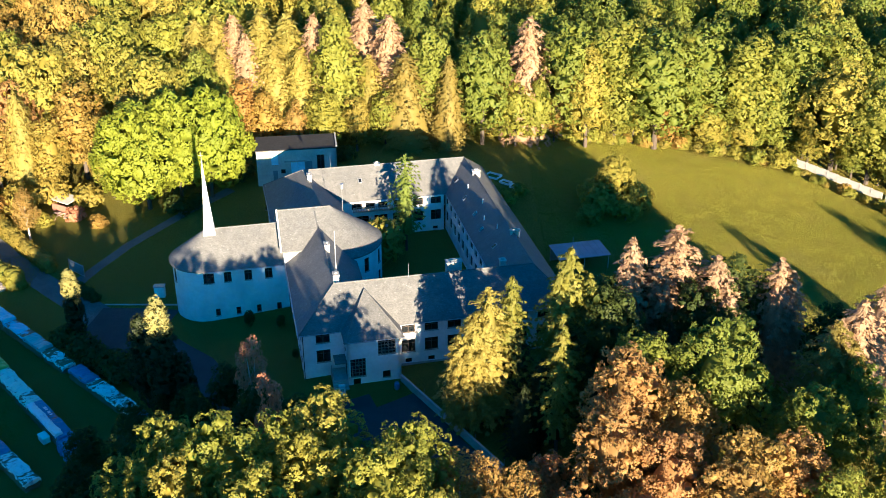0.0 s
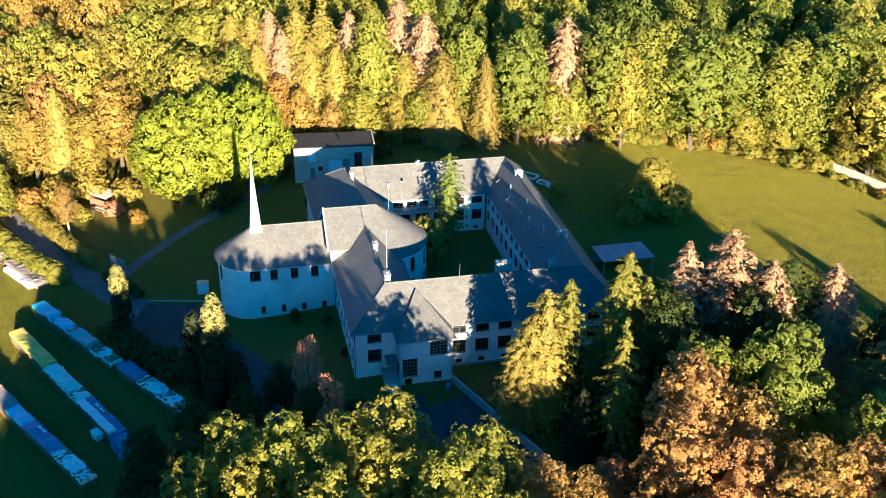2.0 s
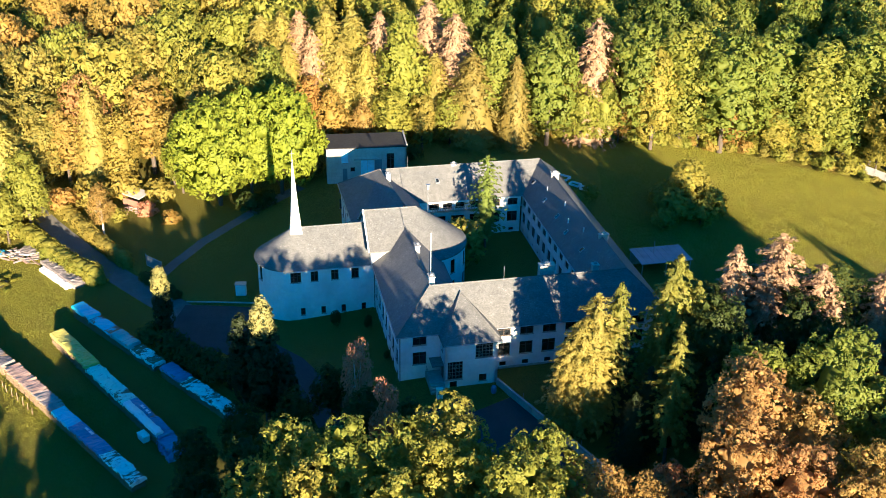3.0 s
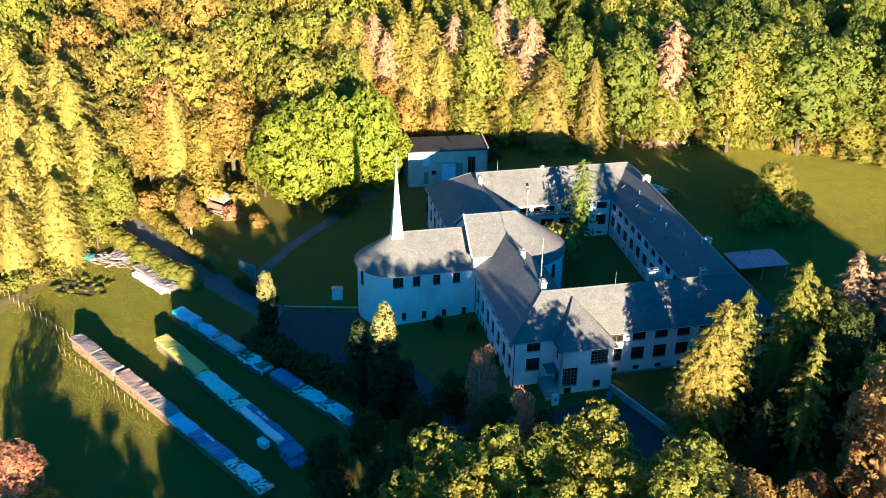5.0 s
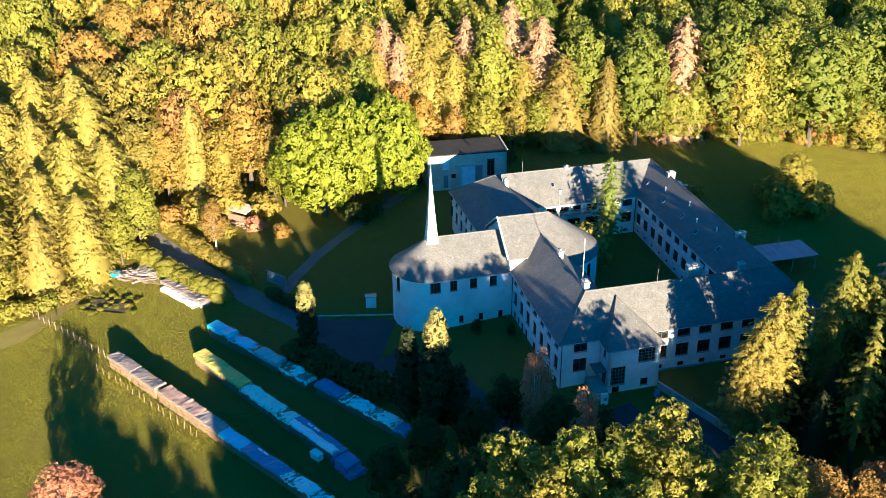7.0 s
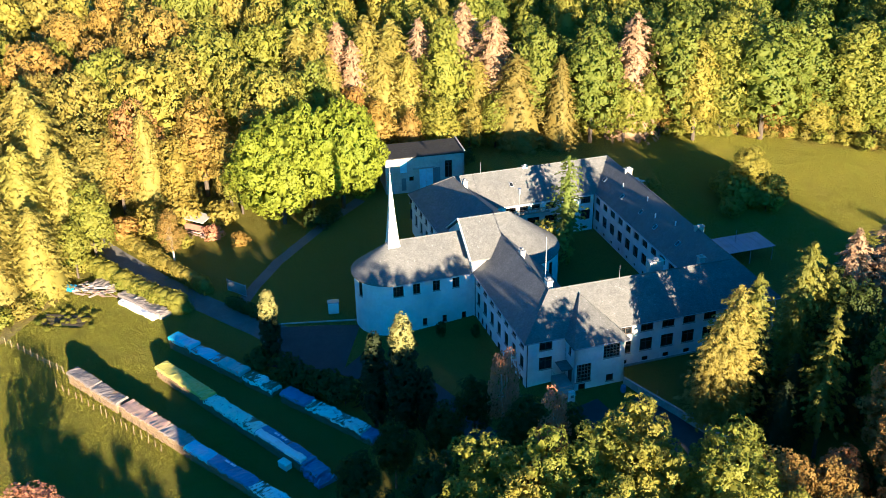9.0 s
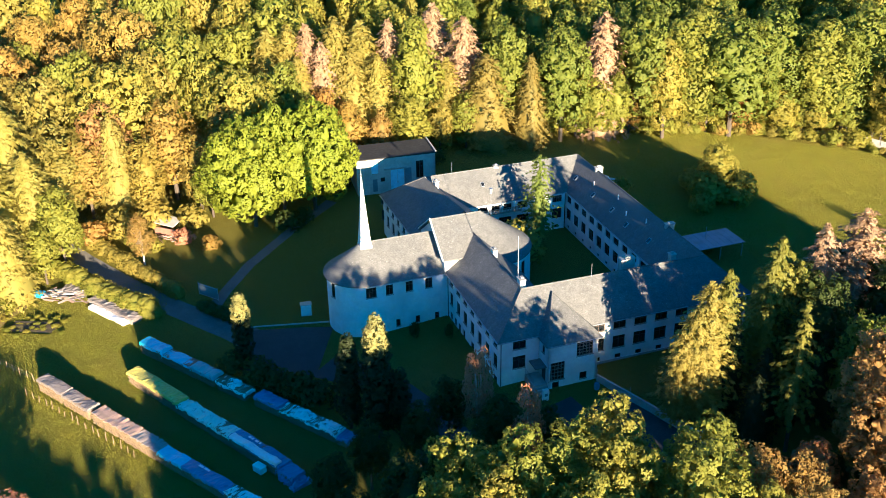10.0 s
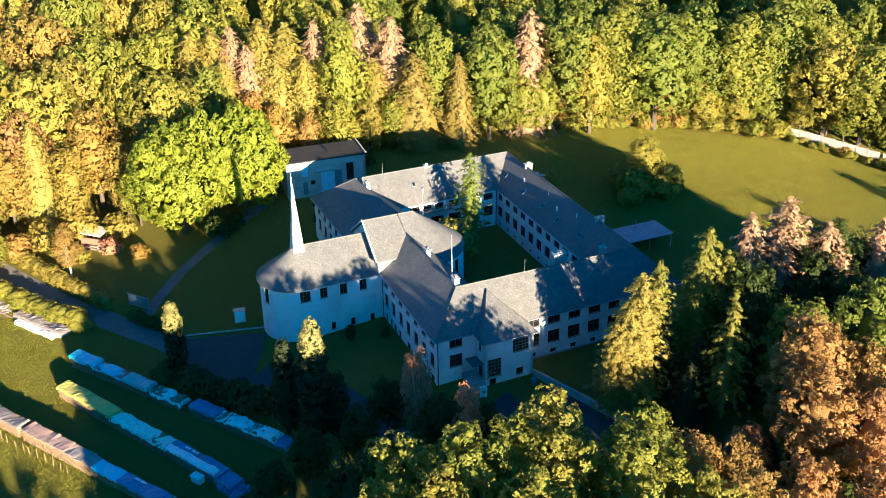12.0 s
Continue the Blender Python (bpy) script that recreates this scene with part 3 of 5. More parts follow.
# Balcony in the courtyard front of the north wing.
bm = boxes((13.6, 21.6, 42.75, 43.6, 5.05, 5.2), bev=0.02)
part("balcony", bm, "concrete", house)
bm = boxes((13.6, 21.6, 42.72, 42.8, 6.0, 6.08), (13.6, 21.6, 42.73, 42.79, 5.3, 5.36))
for k in range(28):
    box(bm, 13.6 + k * 0.295, 13.68 + k * 0.295, 42.74, 42.78, 5.2, 6.0)
part("balcony_rail", bm, "reddish_boards", house)
for k in range(3):
    part("balcony_post", boxes((15.7 + 2.3 * k - 0.16, 15.7 + 2.3 * k + 0.16, 42.9, 43.2, 5.2, 7.0), bev=0.02), "plaster", house)


def chimney(house, u, v, z0, z1, w, d, mat="plaster"):
    st = part("chimney", boxes((u - w / 2, u + w / 2, v - d / 2, v + d / 2, z0, z1), bev=0.03), mat, house)
    part("cap", boxes((u - w / 2 - 0.1, u + w / 2 + 0.1, v - d / 2 - 0.1, v + d / 2 + 0.1, z1, z1 + 0.14), bev=0.02), "concrete", st)
    part("flue", boxes((u - w / 4, u + w / 4, v - d / 4, v + d / 4, z1 + 0.14, z1 + 0.4), bev=0.03), "plinth", st)


chimney(house, 6.3, 6.9, 10.6, 12.35, 0.8, 1.2)
chimney(house, 6.2, 17.2, 10.6, 12.2, 0.7, 1.1)
chimney(house, 6.4, 45.2, 10.6, 12.2, 0.7, 1.1)
chimney(house, 31.4, 8.1, 9.0, 11.2, 0.9, 0.9, "concrete")
chimney(house, 35.6, 16.2, 10.6, 11.9, 1.5, 0.6, "concrete")
chimney(house, 35.6, 41.0, 10.6, 12.0, 1.4, 0.7, "concrete")
chimney(house, 19.0, 48.9, 11.0, 11.75, 0.9, 0.6)
chimney(house, 24.0, 8.6, 8.6, 11.6, 2.3, 1.1, "concrete")


def skylight(house, u, v, z, rx, ry, w, h):
    m = pose(u, v, z, rx, ry, 0)
    s = part("skylight", boxes((-w / 2, w / 2, -h / 2, h / 2, -0.05, 0.12), bev=0.02), "galvanised", house, at=m)
    part("pane", boxes((-w / 2 + 0.1, w / 2 - 0.1, -h / 2 + 0.1, h / 2 - 0.1, 0.12, 0.14)), "glass", s)


for v, o in ((44.0, 0.45), (36.5, 0.4), (29.6, 0.42), (24.0, 0.36), (17.0, 0.42)):
    skylight(house, 30.6 + 4.7 * o, v, E + 4.5 * o + 0.05, 0, -43.8, 1.0, 0.7)
for v, o in ((38.4, 0.62), (30.5, 0.75), (25.8, 0.55), (20.6, 0.72)):
    bm = bmesh.new()
    rod(bm, (30.6 + 4.7 * o, v, E + 4.5 * o - 0.1), (30.6 + 4.7 * o, v, E + 4.5 * o + 0.75), 0.12, 0.12, 8)
    part("vent_pipe", bm, "white_paint", house)
skylight(house, 15.5, 46.4, E + 4.5 * 0.55 + 0.06, 38.8, 0, 0.7, 0.9)

# Flag pole, weather mast, roof aerial.
bm = bmesh.new()
rod(bm, (6.6, 8.8, 10.6), (6.6, 8.8, 18.2), 0.06, 0.035, 8)
part("mast", bm, "white_paint", house, "slender white pole on the ridge")
bm = bmesh.new()
rod(bm, (10.2, CV + 1.0, 12.2), (10.2, CV + 1.0, 16.2), 0.05, 0.04, 6)
rod(bm, (10.2, CV + 1.0, 16.0), (10.2, CV + 1.0, 16.9), 0.22, 0.3, 8)
part("siren", bm, "galvanised", house, "grey siren on a thin mast")
for u, v, z in ((16.6, 5.4, R), (10.6, 48.9, R)):
    bm = bmesh.new()
    rod(bm, (u, v, z - 0.2), (u, v, z + 2.1), 0.035, 0.025, 6)
    part("aerial", bm, "galvanised", house)

# The spire on the chapel's ridge: a tall narrow pyramid, flared at its foot, with a rod and a cross bar.
su, sv = -11.15, CV
prof = [(9.2, 1.08), (10.6, 1.02), (12.0, 0.82), (16.0, 0.5), (20.0, 0.23), (22.6, 0.07)]
vs, fs = [], []
for z, r in prof:
    vs += [(su - r, sv - r, z), (su + r, sv - r, z), (su + r, sv + r, z), (su - r, sv + r, z)]
for k in range(len(prof) - 1):
    fs += [(k * 4 + i, k * 4 + (i + 1) % 4, k * 4 + 4 + (i + 1) % 4, k * 4 + 4 + i) for i in range(4)]
fs.append(tuple(len(vs) - 4 + i for i in range(4)))
spire = part("spire", mesh_of("spire", vs, fs, "spire_metal"), None, house, "tall slender white metal-clad spire")
bm = bmesh.new()
rod(bm, (su, sv, 22.5), (su, sv, 24.6), 0.07, 0.03, 6)
rod(bm, (su - 0.35, sv, 24.0), (su + 0.35, sv, 24.0), 0.04, 0.04, 6)
bmesh.ops.create_icosphere(bm, subdivisions=2, radius=0.17, matrix=Matrix.Translation((su, sv, 22.9)))
part("finial", bm, "galvanised", spire)
for k in range(5):
    part("spire_step", boxes((su - 0.9 + 0.05 * k, su - 0.75 + 0.05 * k, sv - 1.15 + 0.07 * k, sv - 1.0 + 0.07 * k, 11.0 + 0.6 * k, 11.08 + 0.6 * k)), "galvanised", spire)

# Floor slab that closes the inside against light from below the eaves.
part("floor_slab", boxes((0.9, 39.4, 0.7, 10.1, 4.75, 4.95), (31.5, 39.4, 10.1, 53.7, 4.75, 4.95), (-0.5, 31.5, 44.1, 53.7, 4.75, 4.95), (0.9, 10.3, 10.1, 33.0, 4.75, 4.95), (-0.5, 10.9, 33.0, 44.1, 4.75, 4.95)), "concrete", house)

# ---- the outbuilding north-west of the house ----
shed_at = pose(-36.85, 188.45, 0.5, 0, 0, 8.3)
annexe = tagged(new("garage_building"), "flat-roofed grey plastered outbuilding with pale blue double doors", "building")
annexe.matrix_basis = shed_at
f, L, _ = line_wall((0, 0), (15.8, 0))
build_wall(annexe, f, L, -1, 7.4, [(3.6, 4.4, 1.2, 2.3, "plain"), (12.6, 2.5, 1.5, 3.6, "plain"), (5.1, 2.5, 0.9, 0.9, "plain")], "old_plaster")
f, L, _ = line_wall((15.8, 0), (15.8, 7.6))
build_wall(annexe, f, L, -1, 7.4, [(3.8, 4.2, 1.4, 1.8, "plain")], "old_plaster")
f, L, _ = line_wall((15.4, 7.6), (0, 7.6))
build_wall(annexe, f, L, -1, 7.4, [], "old_plaster")
f, L, _ = line_wall((0, 7.2), (0, 0.4))
build_wall(annexe, f, L, -1, 7.4, [(3.5, 4.2, 1.2, 1.6, "plain")], "old_plaster")
part("roof", boxes((-0.2, 16.0, -0.2, 7.8, 7.4, 7.62), bev=0.03), "roof_felt", annexe)
part("parapet", boxes((15.7, 16.0, -0.2, 7.8, 7.62, 7.9), bev=0.02), "concrete", annexe)
for k in range(2):
    d = part("door", boxes((6.7 + 1.36 * k, 8.02 + 1.36 * k, -0.08, -0.01, 0.5, 4.9), bev=0.02), "blue_door", annexe, "pale blue sheet-metal door leaf")
    part("handle", boxes((7.9 + 0.24 * k, 7.96 + 0.24 * k, -0.14, -0.08, 2.0, 2.4)), "galvanised", d)
part("canopy", boxes((5.4, 9.9, -0.5, 0, 5.0, 5.12), bev=0.02), "concrete", annexe)
part("shutter", boxes((2.9, 4.25, -0.06, -0.012, 4.3, 6.75), bev=0.01), "blue_door", annexe)
part("side_door", boxes((3.1, 4.0, -0.06, -0.012, 0.6, 3.2), bev=0.01), "grey_panel", annexe)
part("panel", boxes((9.5, 10.9, -0.05, -0.012, 1.0, 4.9), bev=0.01), "grey_panel", annexe)

# ---- trees ----
def ico(level):
    bm = bmesh.new()
    bmesh.ops.create_icosphere(bm, subdivisions=level, radius=1)
    v, f = np.array([tuple(x.co) for x in bm.verts]), np.array([tuple(x.index for x in q.verts) for q in bm.faces])
    bm.free()
    return v, f


ICO_V, ICO_F = ico(1)
BALL_V, BALL_F = ico(2)


def unit(v):
    return v / (np.linalg.norm(v, axis=-1, keepdims=True) + 1e-9)


def sprays(rnd, p, d, shade, count, reach, size, dome=0.6, jitter=0.55, slim=0.5, along=None, loose=1.0):
    """Sprays of leaves: round each point p, facing d, count small leaves on a shallow dome of that reach.
    shade: the outward direction of the crown there, which the leaves' shading follows in part. along: the way leaves point."""
    n = len(p)
    d = unit(d + rnd.normal(size=(n, 3)) * 0.24)
    p = p + d * reach * rnd.uniform(-0.75, 0.4, size=(n, 1)) * loose
    p, d, shade = (np.repeat(q, count, axis=0) for q in (p, d, shade))
    k = n * count
    t = unit(np.cross(d, rnd.normal(size=(k, 3))))
    q = np.sqrt(rnd.uniform(0, 1, size=(k, 1)))
    at = p + t * reach * q + d * reach * (dome * (1 - q * q) + rnd.uniform(-0.22, 0.22, size=(k, 1)))
    nrm = unit(d * 0.85 + t * q * 0.55 + rnd.normal(size=(k, 3)) * jitter)
    way = rnd.normal(size=(k, 3)) * (1.0 if along is None else 0.35)
    if along is not None:
        way = way + np.repeat(along, count, axis=0)
    u = unit(way - nrm * (way * nrm).sum(axis=1, keepdims=True))
    w = np.cross(nrm, u)
    s = size * rnd.uniform(0.65, 1.25, size=(k, 1))
    a = s * slim * rnd.uniform(0.75, 1.2, size=(k, 1))
    vs = np.stack((at - u * s * 0.35 + w * a, at - u * s * 0.5 - w * a, at + u * s * 0.85 + nrm * s * 0.12), axis=1).reshape(-1, 3)
    soft = unit(nrm * 0.62 + shade * 0.52)
    return vs, np.arange(len(vs)).reshape(-1, 3), np.repeat(soft, 3, axis=0)


def on_lobes(rnd, cs, rs, want, gap, low=-0.75):
    """Evenly scattered points on the outside of overlapping lobes, with the lobe's outward direction there."""
    i = rnd.choice(len(cs), size=want * 9, p=rs ** 2 / (rs ** 2).sum())
    d = unit(rnd.normal(size=(len(i), 3)) + np.array((0, 0, 0.25)))
    p = cs[i] + d * rs[i][:, None] * np.array((1, 1, 0.9))
    inside = (np.linalg.norm(p[:, None] - cs[None], axis=2) < rs[None] * 0.93).sum(axis=1)
    free = (inside == 0) & (d[:, 2] > low)
    p, d = p[free], d[free]
    keep = []
    for j in range(len(p)):
        if len(keep) >= want:
            break
        if not keep or np.min(((p[keep] - p[j]) ** 2).sum(axis=1)) > gap * gap:
            keep.append(j)
    return p[keep], d[keep]


def mesh_arrays(name, vs, faces, mat, ns=None):
    me = mesh_of(name, vs.tolist(), faces.tolist(), mat, ns is not None)
    if ns is not None:
        me.normals_split_custom_set_from_vertices(ns.tolist())
    return me


def trunk_mesh(rnd, height, cs, lo, cz, hz, limbs, thick=0.004):
    bm = bmesh.new()
    top = np.array((rnd.uniform(-0.4, 0.4), rnd.uniform(-0.4, 0.4), cz + hz * 0.3))
    rod(bm, (0, 0, -0.6), top * 0.5, height * 0.02, height * 0.014, 7)
    rod(bm, top * 0.5, top, height * 0.014, height * 0.007, 6)
    for c in cs[:limbs]:
        rod(bm, (0, 0, rnd.uniform(lo * 0.75 + 0.2, cz)), c * np.array((0.8, 0.8, 0.95)), height * thick, height * 0.0015, 5)
    return bm


def broadleaf(seed, height, radius, lobes, clumps, leaves, size, low=0.08, lobe=(0.3, 0.44), reach=0.62, point=0.3, core=0.56, flat=0.0, bare=False, thick=0.004):
    """Trunk with limbs, and a billowing crown of lobes covered with leaf sprays, its foot at the origin.
    point: how far the crown narrows to its top; flat: how far it is cut flat below; core: size of the shaded leaf mass inside the lobes."""
    rnd = np.random.default_rng(seed)
    lo = height * low
    cz, hz = (lo + height) / 2, (height - lo) / 2
    cs, rs = [], []
    tries = 0
    while len(cs) < lobes:
        tries += 1
        d = unit(rnd.normal(size=3))
        if d[2] < -0.93 + flat:
            continue
        r = radius * rnd.uniform(*lobe) * (1 - 0.22 * max(0.0, d[2]))
        taper = 1.0 - point * max(0.0, d[2] * 0.5 + 0.5) ** 1.6
        k = rnd.uniform(0.72, 1.0)
        c = np.array((d[0] * (radius - r) * k * taper, d[1] * (radius - r) * k * taper, cz + d[2] * (hz - r * 0.9) * k))
        if tries > 4000 or all(np.linalg.norm(c - q) > 0.62 * (r + s) * 0.8 for q, s in zip(cs, rs)):
            cs.append(c)
            rs.append(r)
    cs, rs = np.array(cs), np.array(rs)
    p, d = on_lobes(rnd, cs, rs, clumps, reach * 0.8)
    mid = np.array((0, 0, cz - hz * 0.2))
    out = unit((p - mid) / np.array((radius, radius, hz)))
    vs, fs, ns = sprays(rnd, p, unit(d + out * 0.3), unit(d * 0.6 + out * 0.6), leaves, reach, size)
    if not bare:
        parts_v, parts_f, parts_n, base = [vs], [fs], [ns], len(vs)
        for c, r in zip(cs, rs):
            parts_v.append(c + ICO_V * r * core * rnd.uniform(0.55, 1.05, size=(len(ICO_V), 1)))
            parts_f.append(ICO_F + base)
            parts_n.append(unit(ICO_V + rnd.normal(size=ICO_V.shape) * 0.9))
            base += len(ICO_V)
        parts_v.append(np.array((0, 0, cz)) + BALL_V * np.array((radius * 0.38, radius * 0.38, hz * 0.55)))
        parts_f.append(BALL_F + base)
        parts_n.append(BALL_V)
        vs, fs, ns = np.vstack(parts_v), np.vstack(parts_f), np.vstack(parts_n)
    return (vs, fs, ns), trunk_mesh(rnd, height, cs, lo, cz, hz, 14 if bare else 9, thick)


def conifer(seed, height, radius, levels, boughs, leaves, size, droop=0.3, low=0.05, taper=0.8, ragged=0.2, inner=0.66, tufts=3, slim=0.3, tops=()):
    """Trunk and whorls of drooping boughs, each a chain of needle tufts; tops: further leaders beside the first, as (x, y, height)."""
    rnd = np.random.default_rng(seed)
    V, F, N, base = [], [], [], 0
    bm = bmesh.new()
    for ox, oy, top, rad in ((0, 0, height, radius), *tops):
        P, D, S, A = [], [], [], []
        count = max(8, int(levels * top / height))
        for lv in range(count):
            f = lv / (count - 1)
            z = top * (low + (0.975 - low) * f ** 0.95)
            full = rad * (1 - f) ** taper * min(1.0, 0.72 + 2.2 * f) + 0.12
            nb = max(4, int(boughs * (0.35 + 0.65 * (1 - f))))
            a0 = rnd.uniform(0, 6.28)
            for b in range(nb):
                a = a0 + 6.283 * b / nb + rnd.uniform(-0.3, 0.3)
                L = full * rnd.uniform(1 - ragged * 1.5, 1 + ragged * 0.7)
                zz = z + rnd.uniform(-0.4, 0.4) * top / count
                dv = np.array((math.cos(a), math.sin(a), 0))
                for c in range(tufts if L > 1.0 else 2):
                    q = 1.0 - 0.26 * c - rnd.uniform(0, 0.1)
                    P.append(np.array((ox, oy, zz - droop * L * q * q)) + dv * L * q)
                    D.append(dv * 0.55 + np.array((0, 0, 0.75)))
                    S.append(dv * 0.85 + np.array((0, 0, 0.35)))
                    A.append(dv * 0.8 + np.array((0, 0, -0.25 - droop * q)))
        P.append(np.array((ox, oy, top * 0.985)))
        D.append(np.array((0.3, -0.3, 0.9)))
        S.append(np.array((0.0, -0.3, 0.9)))
        A.append(np.array((0.0, 0.0, 1.0)))
        P, D, S, A = np.array(P), unit(np.array(D)), unit(np.array(S)), np.array(A)
        vs, fs, ns = sprays(rnd, P, D, S, leaves, size * 0.85, size, 0.1, 0.45, slim, A, 0.4)
        seg, ring = 10, ((low, 0.75), (0.2, 0.82), (0.42, 0.62), (0.66, 0.36), (0.86, 0.14), (0.96, 0.02))
        iv = np.array([(ox + math.cos(6.283 * s / seg) * rad * r * inner * rnd.uniform(0.8, 1.1), oy + math.sin(6.283 * s / seg) * rad * r * inner * rnd.uniform(0.8, 1.1), top * z) for z, r in ring for s in range(seg)])
        quads = [(k * seg + s, k * seg + (s + 1) % seg, (k + 1) * seg + (s + 1) % seg, (k + 1) * seg + s) for k in range(len(ring) - 1) for s in range(seg)]
        tri = np.array([(a, b, c) for a, b, c, _ in quads] + [(a, c, e) for a, _, c, e in quads])
        V += [vs, iv]
        F += [fs + base, tri + base + len(vs)]
        N += [ns, unit((iv - np.array((ox, oy, 0))) * np.array((1, 1, 0)) + np.array((0, 0, 0.4)))]
        base += len(vs) + len(iv)
        rod(bm, (ox * 0.3, oy * 0.3, -0.6), (ox, oy, top * 0.96), top * 0.0135, top * 0.002, 7)
    return (np.vstack(V), np.vstack(F), np.vstack(N)), bm


PROTO = {}


def proto(kind, make, mats, bark, label, category="tree"):
    """Keeps the meshes of a tree kind: one crown mesh per leaf material."""
    (vs, faces, ns), bm = make
    trunk = bpy.data.meshes.new("trunk")
    bm.to_mesh(trunk)
    bm.free()
    trunk.materials.append(MATS[bark])
    for key, mat, text in mats:
        PROTO.setdefault(key, []).append((trunk, mesh_arrays("crown", vs, faces, mat, ns), float(vs[:, 2].max()), text, kind, category))


def plant(key, x, y, height, group="", spin=None, wide=1.0, label=""):
    """Stands a tree of a kind at (x, y), scaled to that height."""
    rnd = random.Random(int(x * 131 + y * 17 + height * 7))
    opts = PROTO[key]
    trunk, crown, h, text, kind, category = opts[rnd.randrange(len(opts))]
    s = height / h
    top = new(kind)
    top.matrix_basis = pose(x, y, g(x, y) - 0.05, 0, 0, rnd.uniform(0, 360) if spin is None else spin) @ Matrix.Diagonal((s * wide, s * wide, s, 1))
    tagged(top, label or text, category, group)
    part("trunk", trunk, None, top)
    part("crown", crown, None, top)
    return top


BL = (("green", "leaf_green", "broadleaf tree with dense sunlit green crown"), ("lime", "leaf_lime", "broadleaf tree with yellow-green early autumn crown"),
      ("gold", "leaf_gold", "broadleaf tree turned golden yellow and orange"), ("brown", "leaf_brown", "broadleaf tree with dry brown autumn leaves"), ("dark", "leaf_shaded", "broadleaf tree with deep shade put into its leaf colour"))
# Wood trees: tall billowing crowns, slimmer and broader ones.
for sd in range(4):
    proto("broadleaf_tree", broadleaf(10 + sd, 20, (5.2, 5.8, 4.9, 6.2)[sd], 26, 290, 16, 0.4, (0.03, 0.06, 0.02, 0.08)[sd], (0.3, 0.44), 0.72, 0.42), BL, "bark", "")
WIDE = tuple(("wide_" + k, m, t) for k, m, t in BL[:3])
for sd in range(3):
    proto("broadleaf_tree", broadleaf(20 + sd, 20, (7.6, 8.4, 7.0)[sd], 34, 380, 16, 0.42, 0.1, (0.24, 0.36), 0.8, 0.25, 0.6, 0.3), WIDE, "bark", "")
proto("broadleaf_tree", broadleaf(30, 20, 5.6, 22, 90, 12, 0.8, 0.05, (0.3, 0.44), 0.9), (("far_green", "leaf_green", "broadleaf tree with dense sunlit green crown"),), "bark", "")
NBL = tuple(("near_" + k, m, t) for k, m, t in BL)
for sd in range(3):
    proto("broadleaf_tree", broadleaf(40 + sd, 20, (6.2, 5.6, 6.8)[sd], 50, 430, 22, 0.27, 0.14, (0.17, 0.3), 0.55, 0.25, 0.6, 0.2), NBL, "bark", "")
proto("broadleaf_tree", broadleaf(60, 22, 10.5, 60, 900, 17, 0.42, 0.02, (0.16, 0.3), 0.68, 0.35, 0.72), (("big_lime", "leaf_bright", "huge spreading broadleaf tree with yellow-green leaves"),), "bark", "")
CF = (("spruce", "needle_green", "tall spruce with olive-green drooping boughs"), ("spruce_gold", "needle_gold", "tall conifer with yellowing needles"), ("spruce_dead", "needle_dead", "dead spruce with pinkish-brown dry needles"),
      ("spruce_dark", "needle_dark", "spruce with deep shade put into its needle colour"))
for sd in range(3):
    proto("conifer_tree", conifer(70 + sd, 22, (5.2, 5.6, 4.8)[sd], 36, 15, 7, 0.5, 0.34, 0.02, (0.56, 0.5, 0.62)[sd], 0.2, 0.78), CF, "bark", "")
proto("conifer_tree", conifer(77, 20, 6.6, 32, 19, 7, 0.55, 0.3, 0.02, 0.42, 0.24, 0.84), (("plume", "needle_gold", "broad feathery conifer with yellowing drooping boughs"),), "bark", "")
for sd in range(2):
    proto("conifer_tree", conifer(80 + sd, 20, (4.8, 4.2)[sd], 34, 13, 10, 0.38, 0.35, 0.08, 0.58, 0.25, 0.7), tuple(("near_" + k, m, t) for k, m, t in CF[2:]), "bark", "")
proto("conifer_tree", conifer(90, 20, 4.2, 17, 8, 20, 0.34, 0.18, 0.3, 0.85, 0.3, 0.2, 4), (("near_fir", "needle_lime", "open-crowned fir with layered green boughs"),), "bark", "")
proto("conifer_tree", conifer(91, 18, 3.1, 26, 10, 16, 0.32, 0.12, 0.25, 0.32, 0.4, 0.45, 3), (("court_fir", "needle_fir", "slim fir with a bare lower trunk in the courtyard"),), "bark", "")
SOFT = (("larch", "needle_gold", "soft feathery larch with yellowing needles"), ("dead_fir", "needle_dead", "dying conifer with fuzzy pinkish-brown needles"), ("soft_fir", "needle_green", "full olive-green conifer with dense boughs"), ("bright_fir", "needle_lime", "full yellow-green fir with ragged upright boughs"))
for sd in range(2):
    proto("conifer_tree", conifer(98 + sd, 20, 4.8, 32, 13, 11, 0.36, (0.25, 0.1)[sd], 0.1, 0.5, 0.35, 0.6, 3, 0.3, ((1.5, 0.6, 17.5, 3.0),)), SOFT, "bark", "")
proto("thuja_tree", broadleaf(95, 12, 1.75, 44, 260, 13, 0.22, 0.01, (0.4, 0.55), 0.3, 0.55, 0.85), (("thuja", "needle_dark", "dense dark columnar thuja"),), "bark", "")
# Extra pale crown piece that stands for a thuja's sunlit top.
(tip_v, tip_f, tip_n), tip_bm = broadleaf(94, 5, 1.55, 26, 150, 13, 0.22, 0.0, (0.34, 0.5), 0.3, 0.75, 0.85)
tip_bm.free()
TIP = mesh_arrays("crown_tip", tip_v, tip_f, "needle_sunlit", tip_n)
